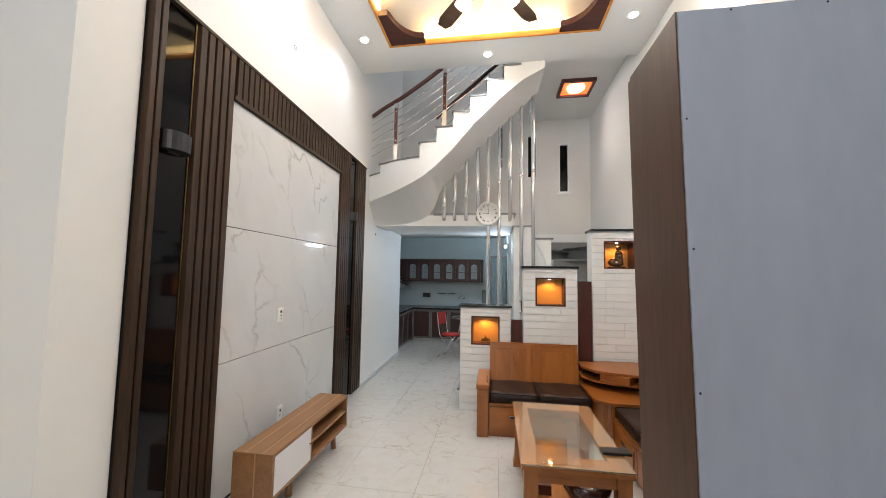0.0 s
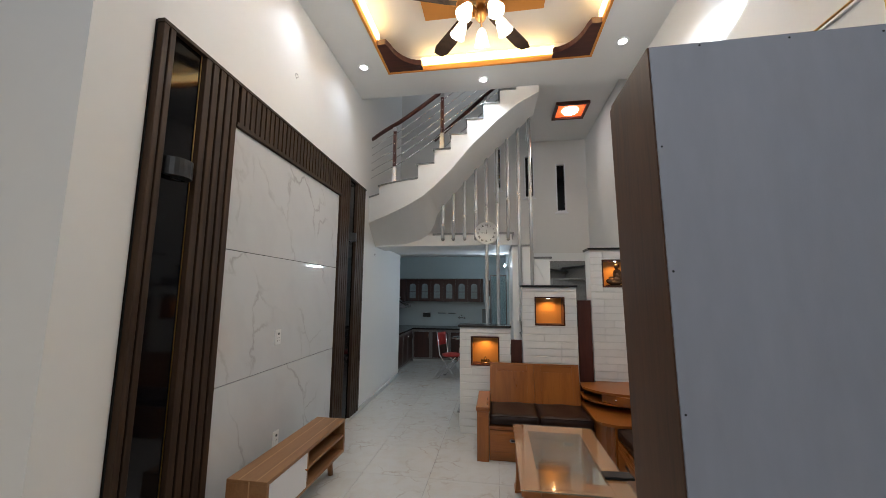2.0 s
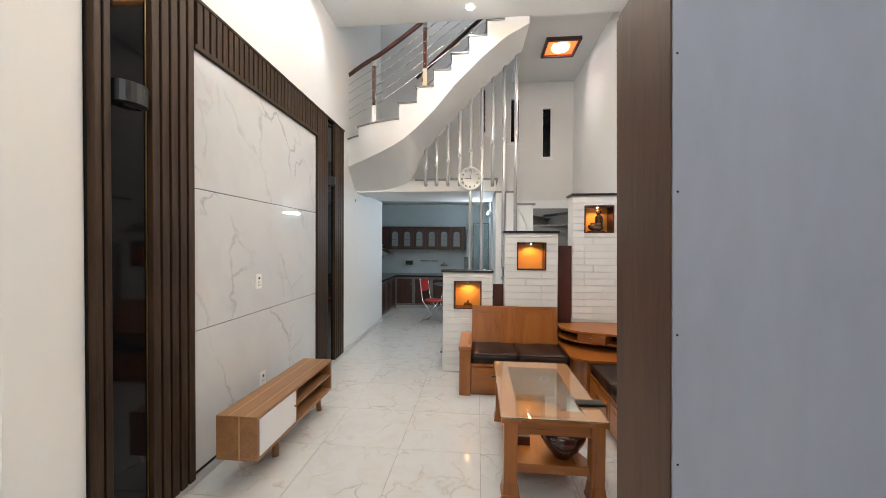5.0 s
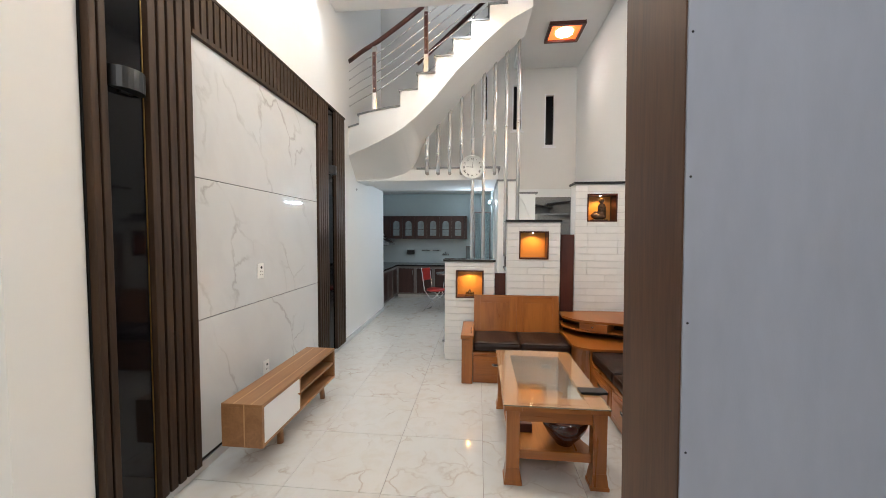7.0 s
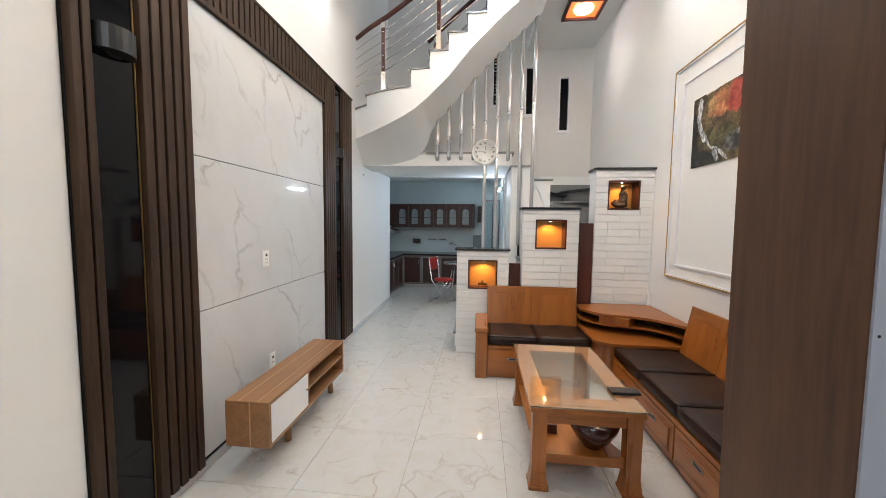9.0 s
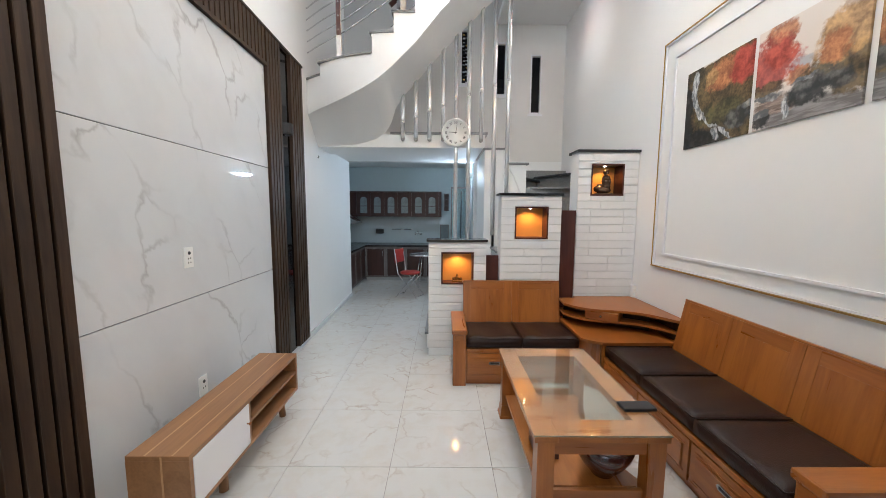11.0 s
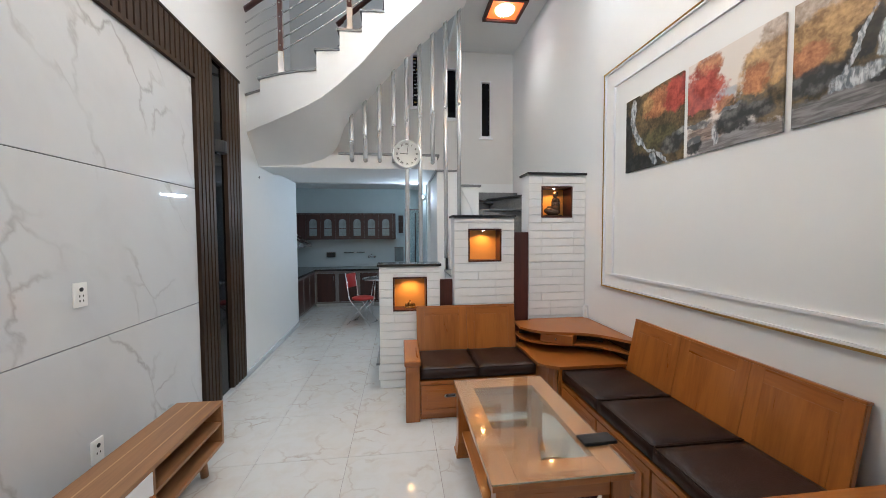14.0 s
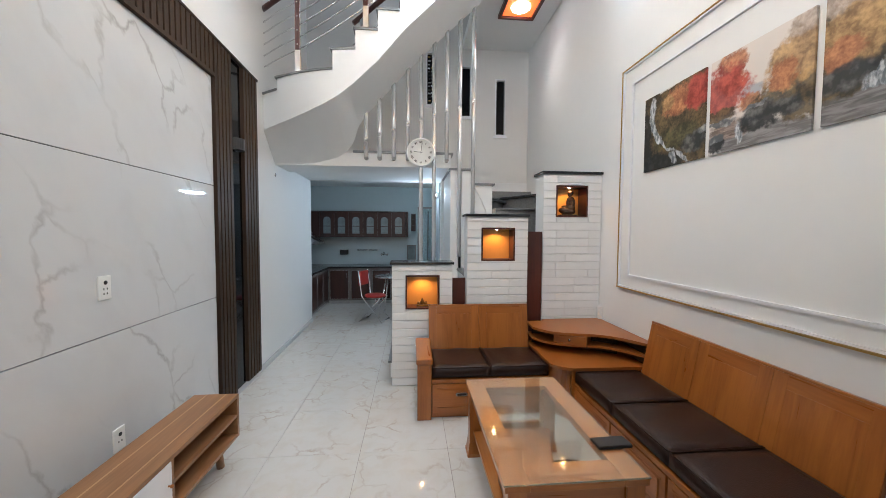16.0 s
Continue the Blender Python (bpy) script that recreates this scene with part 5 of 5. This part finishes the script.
# ---- coffee table ----
tb = thing("coffee_table", pose(2.272, -1.565, 0), "honey oak coffee table with a clear glass top", "coffee table")
tw, tl, th2 = 0.309, 0.512, 0.483
for sx in (-tw, tw - 0.11):
    part("top_stile", boxes((sx, -tl, th2 - 0.03, sx + 0.11, tl, th2), bevel=0.004), OAK, tb)
for sy in (-tl, tl - 0.13):
    part("top_rail", boxes((-tw + 0.11, sy, th2 - 0.03, tw - 0.11, sy + 0.13, th2), bevel=0.003), OAKX, tb)
gl = part("glass_top", boxes((-tw - 0.004, -tl - 0.004, th2 + 0.001, tw + 0.004, tl + 0.004, th2 + 0.009), bevel=0.002), GLASS, tb, "clear glass sheet")
gl.visible_shadow = False
for sx in (-1, 1):
    for sy in (-1, 1):
        x, y = sx * (tw - 0.055), sy * (tl - 0.045)
        leg = part("leg", boxes((x - 0.04, y - 0.04, 0.0975, x + 0.04, y + 0.04, th2 - 0.031), bevel=0.003), OAKZ, tb)
        foot = boxes((x - 0.055, y - 0.055, 0.0, x + 0.055, y + 0.055, 0.022), bevel=0.003)
        bmesh.ops.create_cone(foot, segments=4, cap_ends=True, radius1=0.050 * 1.414, radius2=0.0405 * 1.414, depth=0.075, matrix=pose(x, y, 0.0595, 0, 0, 45))
        part("foot", foot, OAKZ, leg)
for sx in (-1, 1):
    part("apron", boxes((sx * (tw - 0.045) - 0.011, -tl + 0.086, th2 - 0.10, sx * (tw - 0.045) + 0.011, tl - 0.086, th2 - 0.031)), OAK, tb)
for sy in (-1, 1):
    part("apron", boxes((-tw + 0.096, sy * (tl - 0.035) - 0.011, th2 - 0.10, tw - 0.096, sy * (tl - 0.035) + 0.011, th2 - 0.031)), OAKX, tb)
edge = [(-tw + 0.04, -tl + 0.087), (tw - 0.096, -tl + 0.087)] + [(tw - 0.06 - 0.11 * math.sin(math.pi * k / 10), -tl + 0.12 + (2 * tl - 0.24) * k / 10) for k in range(11)] + [(tw - 0.096, tl - 0.087), (-tw + 0.04, tl - 0.087)]
part("lower_shelf", prism(edge, 0.155, 0.177), OAK, tb)
part("shelf_rail", boxes((-tw + 0.096, -tl + 0.03, 0.145, tw - 0.096, -tl + 0.052, 0.20), bevel=0.003), OAKX, tb)
part("shelf_rail", boxes((-tw + 0.096, tl - 0.052, 0.145, tw - 0.096, tl - 0.03, 0.20), bevel=0.003), OAKX, tb)
bowl = thing("bowl", pose(2.36, -1.895, 0.177) @ Matrix.Scale(1.2, 4), "dark red lacquered bowl under the coffee table", "bowl")
part("body", lathe([(0.045, 0.0), (0.05, 0.012), (0.085, 0.05), (0.115, 0.10), (0.125, 0.15), (0.118, 0.15), (0.105, 0.10), (0.07, 0.055), (0.0, 0.03)], 28), BOWL, bowl)
cb = thing("wooden_box", pose(2.11, -1.72, 0.177), "small dark box on the lower table shelf", "box")
part("body", boxes((-0.06, -0.09, 0, 0.06, 0.09, 0.06), bevel=0.004), MAHOGANYX, cb)
rm = thing("black_case", pose(2.545, -1.845, th2 + 0.009, 0, 0, 2), "flat black case lying on the glass table", "case")
part("body", boxes((-0.085, -0.042, 0, 0.085, 0.042, 0.014), bevel=0.005), BLACK, rm)
part("flap", boxes((-0.083, -0.04, 0.0142, 0.083, 0.005, 0.0165), bevel=0.001), BLACK, rm)

# ---- niche ornaments ----


def blob(bm, x, y, z, rx, ry, rz, seg=12):
    r = bmesh.ops.create_uvsphere(bm, u_segments=seg, v_segments=8, radius=1.0)
    for v in r["verts"]:
        v.co = (x + v.co.x * rx, y + v.co.y * ry, z + v.co.z * rz)
    for f in bm.faces:
        f.smooth = True


bm = bmesh.new()
box(bm, -0.055, -0.03, 0.0, 0.055, 0.03, 0.015, bevel=0.003)
for bx, s in ((-0.035, 0.016), (0.035, 0.016), (0.0, 0.022)):
    blob(bm, bx, 0, 0.015 + s, s, s, s * 1.1)
blob(bm, 0, 0, 0.055, 0.012, 0.012, 0.028)
box(bm, -0.05, -0.006, 0.014, 0.05, 0.006, 0.03)
tagged(part("ornament", bm, BRONZE, None, "", pose(1.695, 0.08, 0.77)), "small golden ornament standing in a lit niche", "ornament")
bm = bmesh.new()
box(bm, -0.075, -0.045, 0.0, 0.07, 0.045, 0.012, bevel=0.004)
for bx, bz, rx, ry, rz in ((0.0, 0.040, 0.070, 0.046, 0.032), (-0.035, 0.052, 0.048, 0.038, 0.030), (0.022, 0.070, 0.042, 0.036, 0.036), (0.026, 0.108, 0.026, 0.024, 0.040),
                           (0.024, 0.145, 0.036, 0.025, 0.026), (0.022, 0.168, 0.012, 0.012, 0.018), (0.018, 0.194, 0.021, 0.021, 0.026), (0.030, 0.200, 0.018, 0.019, 0.024),
                           (-0.004, 0.118, 0.011, 0.012, 0.036), (0.055, 0.112, 0.011, 0.012, 0.040), (-0.028, 0.084, 0.030, 0.012, 0.011)):
    blob(bm, bx, 0, bz, rx, ry, rz)
tagged(part("statuette", bm, DARKBRONZE, None, "", pose(3.21, 0.16, 1.679) @ Matrix.Scale(1.18, 4)), "dark seated statuette standing in a lit niche", "statuette")

# ---- kitchen ----


ALU = mat("dull_aluminium", (0.16, 0.14, 0.13), 0.5, vary=0.2)


def base_unit(m, w, label):
    """Local: x along, front at y = 0 facing -y."""
    u = thing("base_cabinet", m, label, "kitchen cabinet", "kitchen base cabinets")
    part("body", boxes((0.001, 0.02, 0.08, w - 0.001, 0.55, 0.745)), KITWALL, u)
    part("plinth", boxes((0.001, 0.06, 0.0, w - 0.001, 0.5, 0.08)), MORTAR, u)
    part("frame", boxes((0.0, 0.0, 0.08, 0.03, 0.02, 0.745), (w - 0.03, 0.0, 0.08, w, 0.02, 0.745), (0.03, 0.0, 0.08, w - 0.03, 0.02, 0.11), (0.03, 0.0, 0.70, w - 0.03, 0.02, 0.745)), ALU, u, "dull aluminium frame")
    d = part("door", boxes((0.034, 0.002, 0.114, w - 0.034, 0.018, 0.696), bevel=0.002), KITWOOD, u, "dark red-brown door")
    part("handle", tube([(w - 0.06, -0.015, 0.55), (w - 0.06, -0.015, 0.65)], 0.006, 8), STEEL, d)


for k in range(4):
    base_unit(pose(-0.12 + 0.43 * k, 4.02, 0), 0.43, "mahogany kitchen base cabinet under a black worktop")
for k in range(3):
    base_unit(pose(-0.12, 4.0 - 0.42 * k, 0, 0, 0, 90) @ pose(-0.42, 0, 0), 0.42, "mahogany kitchen base cabinet along the side wall")
wt = part("worktop", prism([(-0.72, 2.68), (-0.10, 2.68), (-0.10, 3.99), (1.62, 3.99), (1.62, 4.62), (-0.72, 4.62)], 0.747, 0.785, "z", 0.004), GRANITE)
tagged(wt, "black granite worktop on the kitchen cabinets", "worktop")
tagged(part("splashback", boxes((-0.72, 4.608, 0.787, 2.048, 4.618, 1.39)), KITTILE), "pale tiled splashback above the worktop", "splashback", kind="structure")


def upper_unit(x, w):
    u = thing("wall_cabinet", pose(x, 4.26, 1.39), "dark mahogany wall cabinet with arched glass door", "kitchen cabinet", "kitchen wall cabinets")
    part("body", boxes((0.001, 0.022, 0.0, w - 0.001, 0.345, 0.53)), KITWOOD, u)
    h = 0.53
    bm = wall_with_holes(0.002, w - 0.002, 0.002, h - 0.002, 0.0, 0.02, [(0.075, w - 0.075, 0.075, 0.36)])
    d = part("door", bm, KITWOOD, u)
    cx, r = w / 2, w / 2 - 0.075
    pts = [(cx - r, 0.075)] + [(cx + r, 0.075)] + [(cx + r * math.cos(a), 0.36 + 0.07 * math.sin(a)) for a in [k * math.pi / 10 for k in range(11)]]
    part("arch_pane", prism(pts, -0.004, 0.001, "y"), FROST2, d, "pale glass pane")
    part("shelf_line", boxes((0.078, -0.006, 0.225, w - 0.078, -0.0045, 0.237)), KITWOOD, d)
    part("cornice", boxes((0, -0.015, h, w, 0.345, h + 0.02)), KITWOOD, u)


FROST2 = mat("pale_cabinet_glass", (0.20, 0.23, 0.24), 0.12, vary=0.3, scale=5)
for k in range(6):
    upper_unit(-0.346 + 0.300 * k, 0.300)
cu = thing("corner_wall_cabinet", pose(-0.715, 4.262, 1.39), "dark mahogany corner wall cabinet beside the range hood", "kitchen cabinet", "kitchen wall cabinets")
part("body", boxes((0.0, 0.02, 0.0, 0.366, 0.343, 0.53)), KITWOOD, cu)
part("door", boxes((0.004, 0.0, 0.004, 0.362, 0.019, 0.526), bevel=0.002), KITWOOD, cu)
part("cornice", boxes((0.0, -0.013, 0.532, 0.366, 0.343, 0.552)), KITWOOD, cu)
ep = thing("end_panel", pose(1.456, 4.262, 1.39), "dark mahogany end panel closing the wall cabinets", "panel")
part("board", boxes((0.0, 0.0, 0.0, 0.055, 0.343, 0.55), bevel=0.002), KITWOOD, ep)
ws = thing("wall_rack", pose(1.625, 4.617, 1.52), "narrow dark wooden rack on the kitchen wall", "rack")
for sx in (-0.05, 0.04):
    part("side", boxes((sx, -0.09, 0.0, sx + 0.01, 0.0, 0.39)), KITWOOD, ws)
part("back", boxes((-0.04, -0.008, 0.0, 0.04, 0.0, 0.39)), KITWOOD, ws)
for sz in (0.0, 0.13, 0.26, 0.38):
    part("shelf", boxes((-0.04, -0.085, sz, 0.04, -0.0085, sz + 0.01)), KITWOOD, ws)
kw = thing("kitchen_hatch", pose(1.58, 4.607, 0.88), "small grey framed glass hatch in the kitchen wall", "hatch")
part("frame", boxes((-0.10, -0.02, 0.0, 0.10, 0.0, 0.015), (-0.10, -0.02, 0.315, 0.10, 0.0, 0.33), (-0.10, -0.02, 0.0151, -0.085, 0.0, 0.3149), (0.085, -0.02, 0.0151, 0.10, 0.0, 0.3149)), ALU, kw, "aluminium frame")
part("pane", boxes((-0.085, -0.012, 0.0151, 0.085, -0.004, 0.3149)), FROST2, kw, "dark grey pane")
hood = thing("range_hood", pose(-0.52, 3.6, 1.25), "slim steel range hood on the side wall", "range hood")
part("body", prism([(-0.18, 0.0), (0.30, 0.0), (0.30, 0.05), (-0.05, 0.30), (-0.18, 0.30)], 0.0, 0.6, "y"), STEEL, hood)
part("filter", boxes((-0.15, 0.05, -0.008, 0.25, 0.55, -0.0005)), BLACK, hood)
rk = thing("utensil_rail", pose(0.62, 4.60, 1.10), "steel utensil rail on the splashback", "rail")
part("rail", tube([(-0.24, -0.03, 0), (0.24, -0.03, 0)], 0.010, 8), STEEL, rk)
for x in (-0.22, 0.22):
    part("bracket", boxes((x - 0.012, -0.03, -0.012, x + 0.012, 0.007, 0.012)), STEEL, rk)
dp = thing("soap_holder", pose(0.10, 4.607, 1.0), "dark wall-mounted kitchen holder", "holder")
part("body", boxes((-0.09, -0.07, 0.0, 0.09, 0.0, 0.10), bevel=0.006), BLACK, dp)
part("lip", boxes((-0.095, -0.075, 0.10, 0.095, 0.0, 0.112), bevel=0.003), STEEL, dp)
tp = thing("kitchen_tap", pose(0.98, 4.605, 1.0), "steel wall tap over the worktop", "tap")
part("body", tube([(0, 0, 0.0), (0, -0.06, 0.0), (0, -0.09, 0.05), (0, -0.16, 0.06), (0, -0.20, 0.0)], 0.013, 10), CHROME, tp)
for sx in (-0.06, 0.06):
    part("knob", lathe([(0.02, 0), (0.026, 0.02), (0.018, 0.03)], 12, pose(sx, -0.03, 0.0, 90, 0, 0)), STEEL, tp)
part("manifold", tube([(-0.08, -0.02, 0.0), (0.08, -0.02, 0.0)], 0.012, 8), CHROME, tp)
tu = thing("tube_lamp", pose(1.62, 3.3, KIT_CEIL), "white fluorescent tube lamp on the kitchen ceiling", "tube lamp")
part("fitting", boxes((-0.32, -0.03, -0.035, 0.32, 0.03, 0.0), bevel=0.004), PLASTIC, tu)
part("tube", tube([(-0.29, 0, -0.05), (0.29, 0, -0.05)], 0.014, 10), LED_COOL, tu, "glowing white tube")
hb = thing("wall_tube_lamp", pose(2.045, 2.98, 2.15), "short white tube lamp on the kitchen side wall, switched on", "tube lamp")
part("fitting", boxes((-0.03, -0.28, -0.025, 0.003, 0.28, 0.025), bevel=0.004), PLASTIC, hb)
part("tube", tube([(-0.045, -0.25, 0.0), (-0.045, 0.25, 0.0)], 0.013, 10), LED_COOL, hb, "glowing tube")
gp = thing("glass_partition", pose(1.70, 3.45, 0), "pale blue frosted glass partition with a dark handle bar", "partition")
for sx in (0.0, 0.325):
    part("stile", boxes((sx, -0.02, 0, sx + 0.02, 0.02, 1.985)), ALU, gp, "thin metal stile")
part("rail", boxes((0.0205, -0.02, 1.955, 0.3245, 0.02, 1.985)), ALU, gp, "thin metal rail")
part("pane", boxes((0.021, -0.005, 0.02, 0.324, 0.005, 1.954)), FROST, gp)
part("handle", tube([(0.20, -0.03, 0.95), (0.20, -0.03, 1.90)], 0.010, 8), BLACK, gp, "long dark handle bar")
for hz in (1.0, 1.85):
    part("handle_stay", tube([(0.20, -0.03, hz), (0.20, -0.005, hz)], 0.007, 8), BLACK, gp)

# folding chair and small round table
ch = thing("folding_chair", pose(0.98, 2.56, 0, 0, 0, 66) @ Matrix.Scale(0.95, 4), "red folding chair with thin steel legs in the kitchen", "chair")
part("seat", lathe([(0.17, 0.44), (0.185, 0.45), (0.185, 0.475), (0.16, 0.485), (0.0, 0.487)], 24), REDPLASTIC, ch)
part("backrest", boxes((-0.15, 0.225, 0.64, 0.15, 0.25, 0.89), bevel=0.02), REDPLASTIC, ch)
for sx in (-0.15, 0.15):
    part("leg", tube([(sx, 0.25, 0.90), (sx, 0.18, 0.46), (sx, -0.22, 0.0)], 0.010, 8), CHROME, ch)
    part("leg", tube([(sx * 0.85, -0.17, 0.45), (sx * 0.85, 0.24, 0.0)], 0.010, 8), CHROME, ch)
for yy in (-0.22, 0.24):
    part("stretcher", tube([(-0.15, yy * 0.9, 0.04), (0.15, yy * 0.9, 0.04)], 0.008, 8), CHROME, ch)
rt = thing("round_table", pose(1.22, 2.95, 0), "small round grey folding table in the kitchen", "table")
part("tabletop", lathe([(0.0, 0.70), (0.28, 0.70), (0.29, 0.71), (0.285, 0.725), (0.0, 0.727)], 32), STEEL, rt)
for a in range(4):
    c, s = math.cos(a * math.pi / 2 + 0.6), math.sin(a * math.pi / 2 + 0.6)
    part("leg", tube([(0.10 * c, 0.10 * s, 0.70), (0.24 * c, 0.24 * s, 0.0)], 0.011, 8), CHROME, rt)

# ---- floor tiles ----
tile_shapes = {}


def tile_mesh(w, d):
    key = (round(w, 3), round(d, 3))
    if key not in tile_shapes:
        bmm = bmesh.new()
        g = 0.0011
        box(bmm, g, g, -0.0059, w - g, d - g, 0.0)
        bmesh.ops.bevel(bmm, geom=[e for e in bmm.edges if all(v.co.z > -0.001 for v in e.verts)], offset=0.0008, segments=1, affect="EDGES")
        bmesh.ops.recalc_face_normals(bmm, faces=bmm.faces[:])
        me = bpy.data.meshes.new("tile")
        bmm.to_mesh(me)
        bmm.free()
        me.materials.append(FLOOR)
        tile_shapes[key] = me
    return tile_shapes[key]


X_LINES = [-0.76] + [-0.56 + 0.6 * k for k in range(9)] + [4.26]
Y_LINES = [-6.86] + [-6.44 + 0.6 * k for k in range(19)] + [4.62]
for xa, xb in zip(X_LINES, X_LINES[1:]):
    for ya, yb in zip(Y_LINES, Y_LINES[1:]):
        ob = bpy.data.objects.new("tile", tile_mesh(xb - xa, yb - ya))
        scene.collection.objects.link(ob)
        ob.parent = floor
        ob.matrix_basis = pose(xa, ya, 0)
